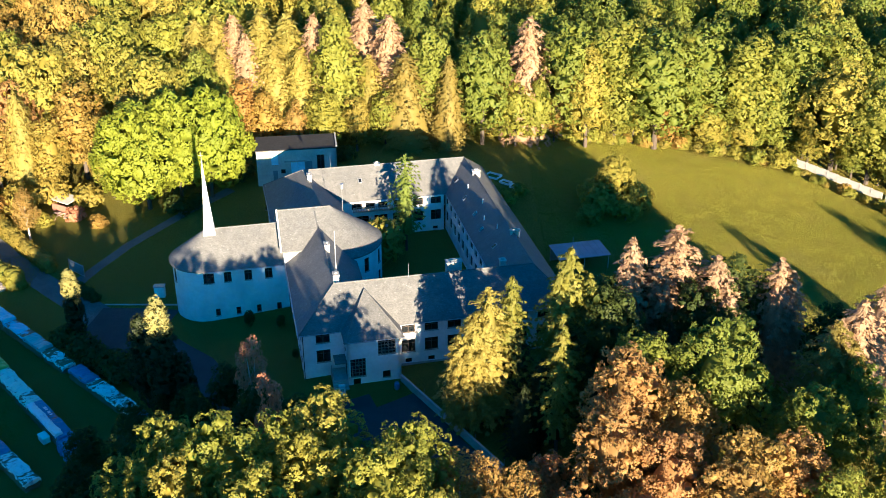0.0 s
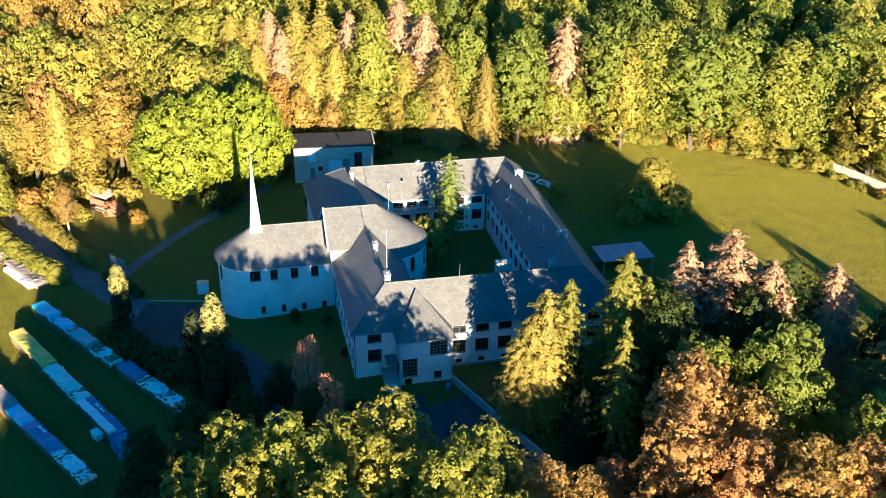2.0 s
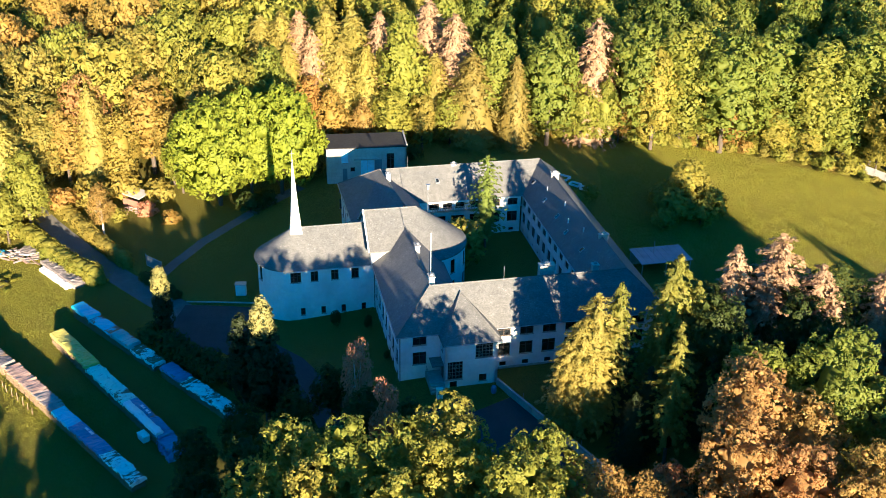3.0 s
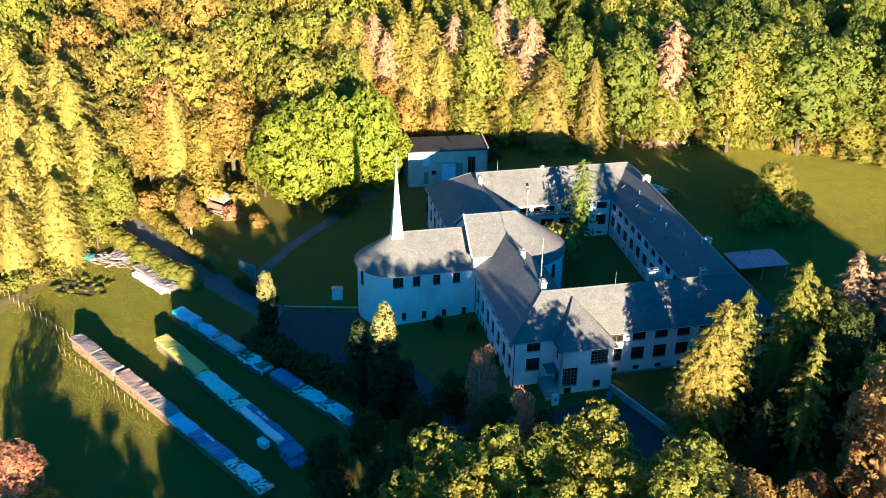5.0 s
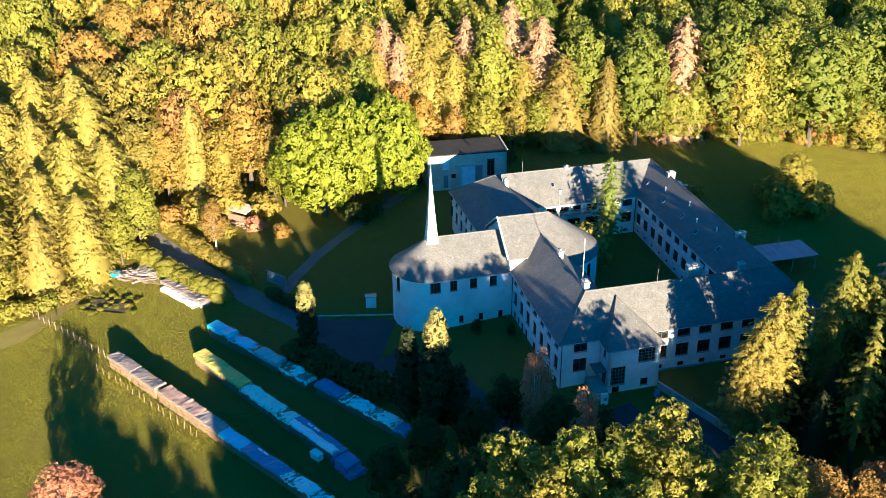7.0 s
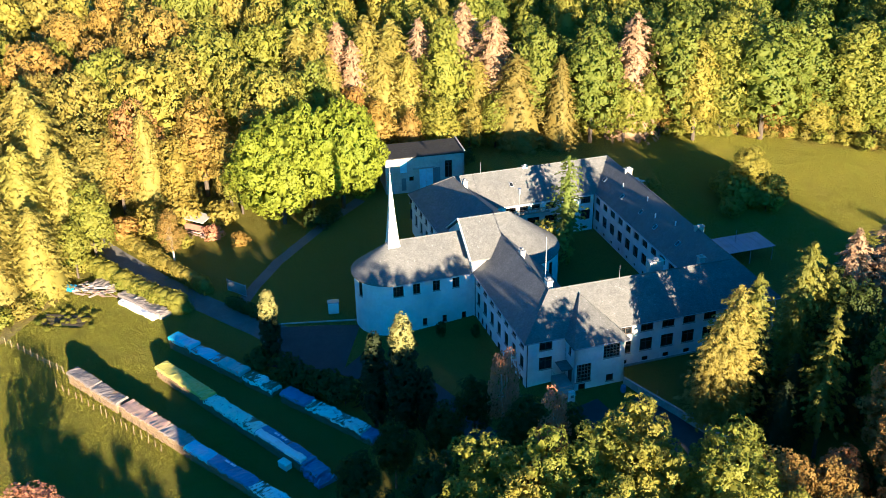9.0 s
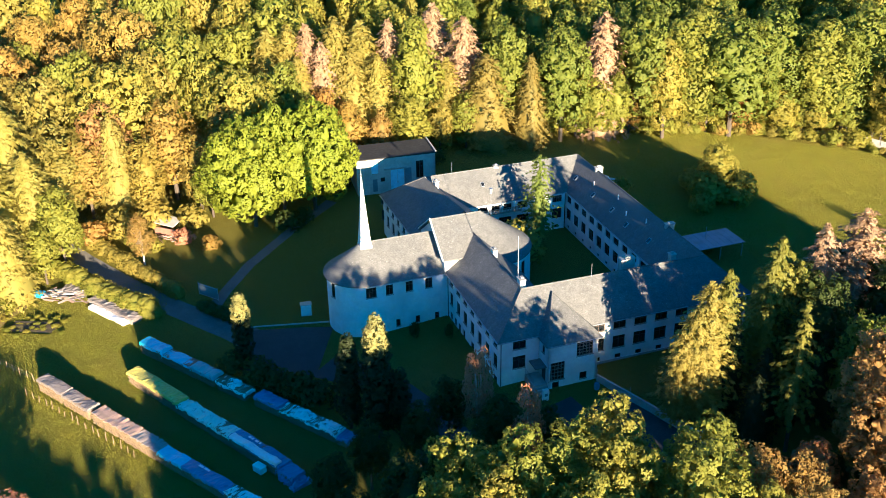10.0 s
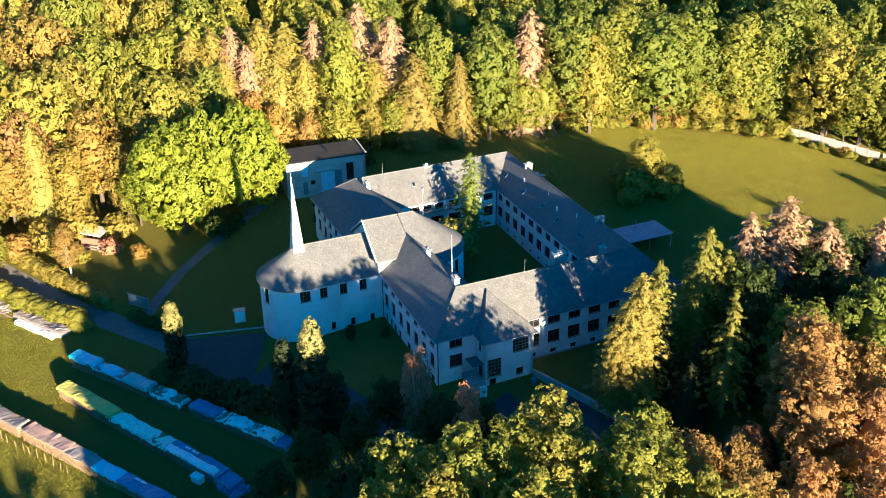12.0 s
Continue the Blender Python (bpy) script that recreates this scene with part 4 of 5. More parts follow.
proto("birch_tree", broadleaf(96, 11, 2.8, 44, 330, 13, 0.2, 0.16, (0.14, 0.3), 0.42, 0.4, bare=True), (("bare_birch", "leaf_brown", "half-bare birch with pale trunk and thin orange leaves"), ("red_tree", "twig_red", "small tree with reddish autumn leaves")), "pale_bark", "")
# shrub_dark is the same shrub with shade put into its leaf colour.
proto("shrub", broadleaf(97, 3, 2.0, 12, 60, 10, 0.3, 0.02, (0.32, 0.5), 0.42), (("shrub_gold", "leaf_gold", "dense yellowing wild shrub"), ("shrub_green", "leaf_lime", "dense yellow-green wild shrub"), ("shrub_dark", "leaf_shaded", "shrub with shade put into its dark leaf colour"), ("shrub_red", "twig_red", "small reddish-brown autumn shrub")), "bark", "", "shrub")

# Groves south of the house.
# The near_dark trees carry the grove's shade in their leaf colour.
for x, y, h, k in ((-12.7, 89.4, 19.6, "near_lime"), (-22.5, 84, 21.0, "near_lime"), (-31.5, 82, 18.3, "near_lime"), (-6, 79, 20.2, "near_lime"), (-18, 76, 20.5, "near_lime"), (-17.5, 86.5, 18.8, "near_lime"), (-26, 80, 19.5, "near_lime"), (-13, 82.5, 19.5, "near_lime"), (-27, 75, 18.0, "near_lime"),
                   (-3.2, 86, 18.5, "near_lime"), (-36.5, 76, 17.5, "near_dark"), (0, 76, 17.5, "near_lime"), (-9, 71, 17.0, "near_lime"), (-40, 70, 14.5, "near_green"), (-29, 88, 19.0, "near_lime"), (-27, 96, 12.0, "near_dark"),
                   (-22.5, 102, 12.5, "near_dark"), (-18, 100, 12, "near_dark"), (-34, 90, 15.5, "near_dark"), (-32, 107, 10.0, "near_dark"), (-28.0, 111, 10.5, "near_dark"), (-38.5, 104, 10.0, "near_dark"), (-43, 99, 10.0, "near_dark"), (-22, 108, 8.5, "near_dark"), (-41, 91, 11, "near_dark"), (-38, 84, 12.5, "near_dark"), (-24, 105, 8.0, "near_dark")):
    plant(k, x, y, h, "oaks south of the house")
for x, y, h, k in ((21, 95, 21.8, "near_brown"), (27, 93, 18.5, "near_brown"), (18.6, 88.5, 19.2, "near_brown"), (24, 85, 18.0, "near_brown"), (13, 80, 14, "near_brown"), (11.8, 91.0, 10.5, "near_brown"), (32, 84.5, 18.5, "near_brown"),
                   (32.5, 100, 22.8, "near_green"), (24, 103, 18.8, "near_green"), (41, 92, 18.5, "near_green"), (40, 80, 17, "near_green"), (48, 99, 17, "near_green"), (20, 76, 15.5, "near_brown"), (33, 74, 16.5, "near_brown"), (29, 80, 17.5, "near_brown"), (37, 86, 17.0, "near_brown"), (4.5, 76, 16.8, "near_brown"), (50, 86, 17.5, "near_green")):
    plant(k, x, y, h, "autumn trees south-east of the house")
# near_spruce_dark and near_dark are added fillers, shade painted into their colour.
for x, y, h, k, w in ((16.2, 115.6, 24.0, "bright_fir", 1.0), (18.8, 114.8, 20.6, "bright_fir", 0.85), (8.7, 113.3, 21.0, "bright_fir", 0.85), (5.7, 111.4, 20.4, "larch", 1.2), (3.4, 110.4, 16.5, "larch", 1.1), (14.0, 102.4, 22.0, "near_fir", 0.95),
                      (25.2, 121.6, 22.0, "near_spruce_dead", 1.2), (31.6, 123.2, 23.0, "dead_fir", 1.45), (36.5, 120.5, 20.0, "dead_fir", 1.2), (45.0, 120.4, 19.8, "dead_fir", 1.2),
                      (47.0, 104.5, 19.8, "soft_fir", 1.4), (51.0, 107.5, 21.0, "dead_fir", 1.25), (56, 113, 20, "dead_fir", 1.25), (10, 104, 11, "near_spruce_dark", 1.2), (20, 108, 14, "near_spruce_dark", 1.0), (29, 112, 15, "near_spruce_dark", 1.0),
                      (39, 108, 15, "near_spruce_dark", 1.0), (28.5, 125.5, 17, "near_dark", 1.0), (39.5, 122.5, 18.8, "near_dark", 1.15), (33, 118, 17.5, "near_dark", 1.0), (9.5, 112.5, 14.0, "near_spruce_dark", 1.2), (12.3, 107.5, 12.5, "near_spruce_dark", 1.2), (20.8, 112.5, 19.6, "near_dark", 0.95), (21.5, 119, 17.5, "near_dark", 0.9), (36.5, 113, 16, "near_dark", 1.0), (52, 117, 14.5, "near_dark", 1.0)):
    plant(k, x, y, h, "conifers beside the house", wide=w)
plant("bare_birch", 4.5, 88, 12.8, label="half-bare birch with pale orange leaves")
plant("bare_birch", 1.5, 86.5, 14.0, label="half-bare birch with pale orange leaves", wide=1.2)
plant("bare_birch", 8.5, 86, 12.8, label="half-bare birch with pale orange leaves")
# Added shrubs that block stray sun from the ground under the crowns.
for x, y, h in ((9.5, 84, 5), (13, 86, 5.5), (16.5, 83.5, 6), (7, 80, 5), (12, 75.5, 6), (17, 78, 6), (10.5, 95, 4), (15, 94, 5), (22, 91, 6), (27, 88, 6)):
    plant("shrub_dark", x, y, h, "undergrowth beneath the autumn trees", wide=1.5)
plant("court_fir", -6.4, 161.0, 18.3)
plant("shrub_green", -11.4, 155.8, 8.8, label="bright yellow-green small tree in the courtyard")
plant("shrub_green", -12.6, 158.5, 4.2, label="green bush in the courtyard")
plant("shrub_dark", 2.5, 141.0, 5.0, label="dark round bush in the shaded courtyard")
plant("thuja", -40.6, 117.0, 15.0, "thujas by the drive")
thuja = plant("thuja", -36.9, 113.8, 18.2, "thujas by the drive", label="dark columnar thuja with sunlight painted into its pale yellow tip")
part("crown_tip", TIP, None, thuja, "thuja top with sunlight put into its pale yellow colour", at=pose(0, 0, 8.9) @ Matrix.Diagonal((0.75, 0.75, 0.75, 1)))
plant("thuja", -34.0, 113.0, 11.5, "thujas by the drive")
thuja = plant("thuja", -55.7, 133.9, 11.8, label="columnar conifer with sunlight painted into its pale yellow top")
part("crown_tip", TIP, None, thuja, "thuja top with sunlight put into its pale yellow colour", at=pose(0, 0, 7.9))
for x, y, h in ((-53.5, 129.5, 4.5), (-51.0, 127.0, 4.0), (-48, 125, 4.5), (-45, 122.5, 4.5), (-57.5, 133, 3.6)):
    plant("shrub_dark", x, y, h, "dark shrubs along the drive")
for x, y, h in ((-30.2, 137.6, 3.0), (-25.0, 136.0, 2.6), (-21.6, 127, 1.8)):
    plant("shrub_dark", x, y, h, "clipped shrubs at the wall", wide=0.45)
for x, y, h, w in ((-24.4, 109.3, 15.6, 0.6), (-20.2, 98.0, 17.2, 0.5)):
    plant("red_tree", x, y, h, "slender red trees by the drive", label="slender tree with thin reddish-orange autumn leaves", wide=w)
plant("red_tree", -80.5, 97.5, 9.2, label="round tree with coppery autumn leaves", wide=1.9)
plant("shrub_gold", -76.0, 96.0, 3.4)
plant("bare_birch", -75.2, 167.5, 10.5)

# The wood behind the house: single trees along its edge.
plant("big_lime", -56.3, 179.5, 22.3, "wood edge", wide=0.98)
plant("big_lime", -45.2, 184.0, 22.8, "wood edge", wide=0.86)
plant("big_lime", -51.0, 183.5, 22.6, "wood edge", wide=0.7)
for x, y, h, k, w in ((-45.5, 219.5, 26.0, "spruce_dead", 1.33), (-39.5, 218.5, 27.5, "spruce_gold", 1.32), (-28.1, 219, 26.6, "spruce_dead", 1.19), (-17.7, 227, 27.5, "spruce_dead", 1.33), (-11.8, 219, 26.8, "spruce_dead", 1.19), (18.6, 215.5, 27.5, "spruce_dead", 1.19),
                      (-8.0, 211.0, 20.8, "spruce", 1.6), (1.2, 209.0, 21.0, "spruce", 1.15), (-54, 220, 25.0, "spruce_gold", 1.49), (-49.5, 220, 25.5, "spruce_gold", 1.32), (-34, 220, 26.0, "spruce_gold", 1.49), (-22.5, 221, 23.5, "spruce_gold", 1.43),
                      (-42.5, 216, 23, "spruce_dead", 1.26), (-36.5, 215, 21.5, "spruce_gold", 1.49), (-47.5, 214, 21, "spruce_gold", 1.54), (-31.0, 214, 20.5, "spruce_gold", 1.43), (-16, 215, 19, "spruce_gold", 1.43), (-3.6, 217, 22, "spruce_gold", 1.32)):
    plant(k, x, y, h, "conifers at the wood edge", wide=w)
for x, y, h, k, w in ((-37.5, 206, 14, "gold", 1.2), (-31, 205, 12.5, "brown", 1.0), (-25, 206, 14, "lime", 1.3), (-18.5, 207, 12.5, "gold", 1.1), (-43, 209, 15.5, "gold", 1.2), (-12.5, 210, 13, "lime", 1.0), (-3.0, 215.0, 25.8, "green", 0.95), (8.6, 211.5, 25.3, "green", 0.95), (12.5, 214, 17, "lime", 1.0),
                      (15.8, 210.5, 14.5, "lime", 1.05), (20.6, 210.5, 15.5, "lime", 0.95), (27.5, 214, 27.0, "green", 1.1), (31, 209.5, 22.5, "lime", 1.0), (36.8, 212, 27.6, "green", 1.15), (45.8, 208.5, 26.4, "green", 1.2), (52, 212, 25, "green", 1.1), (56.5, 212.5, 27.5, "green", 1.2), (64, 207, 25.6, "green", 1.2), (70, 205, 24, "green", 1.1), (76, 209, 28.2, "green", 1.2),
                      (80, 196.5, 23.5, "lime", 1.2), (85, 190, 22.5, "green", 1.15), (90, 184, 22, "green", 1.15),
                      (37.2, 210.8, 13.0, "lime", 1.05), (41.6, 211.5, 14.0, "lime", 1.1), (48, 210, 11.5, "gold", 1.2), (56.3, 207.6, 10.8, "lime", 1.5), (65.5, 205.6, 9.0, "green", 1.4), (29, 213.5, 12, "lime", 1.0), (24.5, 213.5, 11, "gold", 0.95),
                      (-72, 192, 20.5, "gold", 1.15), (-83.8, 190.5, 21.5, "brown", 0.85), (-67, 187.5, 15.5, "gold", 1.0), (-76, 185, 16, "gold", 1.1), (-87, 186, 16, "gold", 1.1), (-64.5, 184, 13, "lime", 0.9), (-92, 187, 19.5, "gold", 1.15), (-62, 193, 19, "gold", 1.0)):
    plant(k, x, y, h, "wood edge", wide=w)
for x, y, h, k, w in ((-108.3, 214.5, 26.0, "wide_gold", 1.0), (-120, 206, 26, "wide_lime", 0.95), (-92.2, 207, 26.5, "wide_lime", 0.75), (-82.7, 199.5, 26.4, "wide_lime", 0.95), (-78.0, 208.5, 26.0, "wide_gold", 0.85), (-73, 215.5, 27.0, "wide_lime", 0.9), (-62.2, 226, 24, "wide_lime", 0.9), (-59, 198.8, 24.2, "wide_lime", 0.9),
                      (-96.5, 199.5, 24.5, "wide_gold", 0.8), (-66.5, 207, 23.5, "wide_lime", 0.8), (-104, 202, 24.0, "wide_gold", 0.7)):
    plant(k, x, y, h, "broad crowns of the wood", wide=w)
for x, y, h, k, w in ((-81.6, 186.6, 20.6, "plume", 0.83), (-102.2, 186, 27.6, "plume", 1.01), (-98.9, 181.5, 25.6, "plume", 1.01), (-110.7, 188.5, 26.5, "plume", 1.08), (-91.5, 183.0, 18.0, "gold", 1.1), (-94, 174, 20, "plume", 1.08), (-100, 170.5, 22.5, "plume", 1.08), (-89.0, 169.5, 15.2, "lime", 1.05), (-95.9, 160, 16.4, "plume", 1.15),
                      (-91.3, 164.5, 11.0, "lime", 1.0), (-103, 163, 19.5, "plume", 1.12), (-107, 175, 24, "plume", 1.04), (-114.5, 180, 25, "plume", 1.08), (-109, 155.5, 17.5, "plume", 1.15), (-101.5, 155, 14.5, "plume", 1.08), (-113, 166, 22.5, "plume", 1.08), (-120, 172, 24, "plume", 1.08), (-117, 159, 20, "plume", 1.08),
                      (-114.5, 147.5, 15.5, "plume", 1.15), (-107.5, 149.5, 13.5, "lime", 1.1), (-121, 150, 18, "plume", 1.08), (-124, 163, 22, "plume", 1.08), (-119, 188, 25, "plume", 1.01)):
    plant(k, x, y, h, "western wood edge", wide=w)

# The wood itself, on an uneven lattice; each zone has its mixture of kinds.
rw = random.Random(11)
standing = [(o.matrix_basis.translation.x, o.matrix_basis.translation.y) for o in scene.collection.objects if o.get("category") == "tree"]


def in_wood(x, y):
    """True north of the line along which the wood ends."""
    edge = [(-400, 120), (-125, 146), (-108, 156), (-97, 168), (-86, 180), (-72, 186), (-62, 194), (-44, 204), (-30, 209), (-8, 216), (6, 220), (35, 217.5), (54, 212.8), (74, 201.5), (88, 183), (105, 159), (400, 40)]
    for (xa, ya), (xb, yb) in zip(edge, edge[1:]):
        if xa <= x < xb:
            return y > ya + (yb - ya) * (x - xa) / (xb - xa)
    return False


def zone(x, y):
    r = rw.random()
    if x < -60:
        return "wide_gold" if r < 0.38 else "wide_lime" if r < 0.85 else "spruce_gold" if r < 0.92 else "wide_green"
    if x < -8:
        return "lime" if r < 0.45 else "spruce_gold" if r < 0.55 else "green"
    return "green" if r < 0.8 else "lime" if r < 0.97 else "brown"


spots = []
for j in range(26):
    for i in range(64):
        sp = 7.6
        x, y = -225 + i * sp + (j % 2) * sp / 2 + rw.uniform(-2.2, 2.2), 140 + j * sp * 0.87 + rw.uniform(-2.2, 2.2)
        if y > 281 or x < -112 - (y - 140) * 0.32 or x > min(84 + (y - 140) * 0.58, 126) or not in_wood(x, y):
            continue
        if any((x - a) ** 2 + (y - b) ** 2 < (120 if x < -58 else 50) for a, b in standing):
            continue
        standing.append((x, y))
        edge_tree = not in_wood(x, y - 8)
        h = rw.uniform(17, 23) if edge_tree and x > 20 else rw.uniform(17.5, 27.5)
        h += max(0.0, y - 205) * (0.075 if x < 0 else 0.03)
        kind = zone(x, y)
        spots.append((kind, x, y, h, rw.uniform(0.72, 0.9) if kind.startswith("wide") else rw.uniform(0.82, 1.0)))
spots.sort(key=lambda s: (s[1] + 15) ** 2 * 0.5 + (s[2] - 120) ** 2)
near = min(150, len(spots) * 2 // 3)
for k, x, y, h, w in spots[:near]:
    plant(k, x, y, h, "woodland trees", wide=w)

# The deep wood beyond, too far off to tell its trees apart.
lite = [broadleaf(120 + k, 20, (5.6, 6.2, 5.2)[k], 20, 150, 10, 0.62, 0.2, (0.3, 0.44), 0.85, 0.42, 0.88, 0.3) for k in range(3)]
for _, bm in lite:
    bm.free()
all_v, all_n, all_f, all_m, base = [], [], [], [], 0
names = ["leaf_green", "leaf_lime", "leaf_gold"]
for k, x, y, h, w in spots[near:]:
    (vs, faces, ns), _ = lite[rw.randrange(3)]
    a, s = rw.uniform(0, 6.28), h / 20.0
    c, sn = math.cos(a), math.sin(a)
    rot = np.array(((c, sn, 0), (-sn, c, 0), (0, 0, 1))) * s
    all_n.append(ns @ (rot / s))
    all_v.append((vs * np.array((w, w, 1))) @ rot + np.array((x, y, g(x, y))))
    w = w * 1.25 if k.startswith("wide") else w
    fl = (faces + base).tolist()
    all_f += fl
    all_m += [names.index("leaf_gold" if "gold" in k else "leaf_lime" if "lime" in k else "leaf_green")] * len(fl)
    base += len(vs)
me = mesh_of("deep_wood", np.vstack(all_v).tolist(), all_f, "leaf_green", True)
me.normals_split_custom_set_from_vertices(np.vstack(all_n).tolist())
me.materials.append(MATS["leaf_lime"])
me.materials.append(MATS["leaf_gold"])
me.polygons.foreach_set("material_index", all_m)
tagged(part("woodland", me, None, None), "distant mixed woodland in green and gold", "woodland", kind="stuff")

# Trees south of the drone's view, which shade the yard.
for x, y, h, w in ((-47, 68, 17.5, 1.1), (-43, 63, 22, 1.1), (-51, 66, 10.5, 1.2), (-52, 51, 11.2, 1.4), (-38, 62, 22, 1.1), (-42, 68, 21.5, 1.15), (-36, 68, 21.5, 1.1), (-45, 54, 19, 1.1), (-66, 50, 14.8, 1.5), (-61, 50, 13.4, 1.6), (-56, 51, 12.6, 1.5), (-62, 45, 14.0, 1.6), (-58, 46, 13.5, 1.5),
                   (63, 77.5, 25, 0.65), (52.5, 78, 25, 0.62), (45.6, 78, 25.5, 0.42), (82.5, 68, 20.5, 0.7), (104, 74, 20.5, 0.75), (112, 70, 20, 0.9), (-32, 66, 22, 1.1), (-25, 62, 22, 1.1), (-12, 60, 22.5, 1.1), (2, 60, 20, 1.1), (9, 60, 15, 1.1), (15, 60, 15, 1.1), (21, 61, 15, 1.1), (-5, 60, 22.5, 1.1), (-18, 63, 22.5, 1.1)):
    plant("far_green", x, y, h, "trees at the near edge of the yard", wide=w)

# Undergrowth along the edge of the wood and the wall.
for k in range(95):
    q = k / 94
    pts = [(10, 217), (35, 213.5), (53, 209.5), (72, 198), (85, 179.5), (98, 160)]
    s = q * 5
    i = min(4, int(s))
    x, y = pts[i][0] + (pts[i + 1][0] - pts[i][0]) * (s - i), pts[i][1] + (pts[i + 1][1] - pts[i][1]) * (s - i)
    low = 1.0 if i >= 3 else 1.5
    plant("shrub_gold" if k % 4 == 1 else "shrub_green", x + rw.uniform(-2.6, 0.6), y + rw.uniform(-2.6, 0.4), rw.uniform(1.2, 2.6) * low, "undergrowth along the wall")
for k in range(26):
    pts = [(12, 221.5), (36, 219.5), (55, 214.5), (75, 203.5), (89, 185), (106, 160)]
    s = k / 25 * 4.999
    i = int(s)
    x, y = pts[i][0] + (pts[i + 1][0] - pts[i][0]) * (s - i), pts[i][1] + (pts[i + 1][1] - pts[i][1]) * (s - i)
    plant("lime" if k % 3 else "green", x + rw.uniform(-1, 1.5), y + rw.uniform(-0.5, 2.0), rw.uniform(7, 12), "young trees at the wood edge", wide=1.45, label="young yellow-green tree leaning over the boundary wall")
for x, y, h in ((40, 215, 9), (47, 213, 10), (57, 210, 9), (64, 206, 10), (28, 217.5, 9), (22, 218, 8), (76, 199, 9), (61, 207, 7)):
    plant("lime", x, y, h, "young trees at the wood edge", wide=1.3, label="young yellow-green tree leaning over the boundary wall")
for x, y, h in ((30, 176.5, 6.5), (36, 177, 6.0), (29, 182, 5.0), (37.5, 181, 5.0), (27, 172, 4.0), (34, 173.5, 5.0), (12, 180, 3.6), (15, 184, 3.0)):
    plant("shrub_green", x, y, h, "bushes on the meadow")
plant("lime", 32.8, 180.5, 11.0, wide=1.25, label="young bushy yellow-green tree standing on the meadow")
for x, y, h in ((-115, 141.5, 3), (-111.5, 143.2, 3.4), (-108.5, 144.6, 3), (-105, 146.2, 3.6), (-102.5, 147.6, 2.8), (-99.8, 149.4, 3.2), (-97.4, 152.2, 3.4), (-96.4, 155.8, 3.0), (-94.6, 159.4, 3.2), (-93.6, 164, 3.4), (-90.5, 166.5, 3.0)):
    plant("shrub_gold" if int(x) % 3 else "shrub_green", x, y, h, "shrubs at the western wood edge", wide=1.2)

# ---- firewood stacks under tarpaulins ----
def along_row(p0, p1):
    d = (Vector(p1) - Vector(p0)).normalized()
    return math.degrees(math.atan2(d.y, d.x)), (Vector(p1) - Vector(p0)).length


def log_stack(length, width, height, seed):
    """Split logs laid across the stack, their cut ends showing on both long sides."""
    rnd = random.Random(seed)
    vs, fs = [], []
    z = 0.12
    row = 0
    while z < height - 0.05:
        x = 0.12 + (row % 2) * 0.11
        while x < length - 0.1:
            r, e = rnd.uniform(0.085, 0.135), rnd.uniform(-0.1, 0.1)
            i, a0 = len(vs), rnd.uniform(0, 1)
            for y in (-width / 2 + e, width / 2 + e * 0.7):
                vs += [(x + r * math.cos(a0 + 1.0472 * k), y, z + r * math.sin(a0 + 1.0472 * k)) for k in range(6)]
            fs += [tuple(i + k for k in range(6)), tuple(i + 11 - k for k in range(6))] + [(i + k, i + 6 + k, i + 6 + (k + 1) % 6, i + (k + 1) % 6) for k in range(6)]
            x += 0.235
        z += 0.21
        row += 1
    return mesh_of("logs", vs, fs, "cut_wood")


def tarp_mesh(length, width, height, drop0, drop1, mat, seed, wrinkle=0.06):
    """A sheet draped over a stack: nearly flat top with folds, hanging down on all sides by different amounts."""
    nx = max(8, int(length / 0.24))
    prof = [(-0.505, -1.0), (-0.515, -0.55), (-0.505, -0.1), (-0.47, 0.0), (-0.25, 0.05), (0, 0.07), (0.25, 0.05), (0.47, 0.0), (0.505, -0.1), (0.515, -0.55), (0.505, -1.0)]
    stations = [(-0.08, 0.55), (-0.06, 0.1)] + [(length * i / nx, 0.0) for i in range(nx + 1)] + [(length + 0.06, 0.1), (length + 0.08, 0.55)]
    vs, fs = [], []
    for x, end in stations:
        step = 0.14 * noise.noise(Vector((math.floor(x / 1.9 + seed) * 3.3, seed, 0))) + 0.08 * math.sin(x * 1.3 + seed)
        for j, (py, pz) in enumerate(prof):
            ridge = abs(noise.noise(Vector((x * 2.2 + py * 1.5, py * 3.0, seed)))) * 2.0 - 0.5
            fold = wrinkle * ridge + wrinkle * 0.8 * noise.noise(Vector((x * 6.1, py * 3.0, seed + 7)))
            side = j in (0, 1, 9, 10)
            drop = (drop0 if j < 5 else drop1) * (1 + 0.5 * noise.noise(Vector((x * 1.3, seed, j))))
            y = py * (width + 0.1) + (fold * 1.5 if side else 0)
            z = height + step + (pz * drop if pz < -0.2 else pz) + (fold * 1.8 if not side else 0) - end * (0.6 if side else 1.0)
            vs.append((x + 0.1 * noise.noise(Vector((py * 4, seed, x))), y, z))
    n = len(prof)
    for i in range(len(stations) - 1):
        fs += [(i * n + j, (i + 1) * n + j, (i + 1) * n + j + 1, i * n + j + 1) for j in range(n - 1)]
    return mesh_of("tarpaulin", vs, fs, mat)


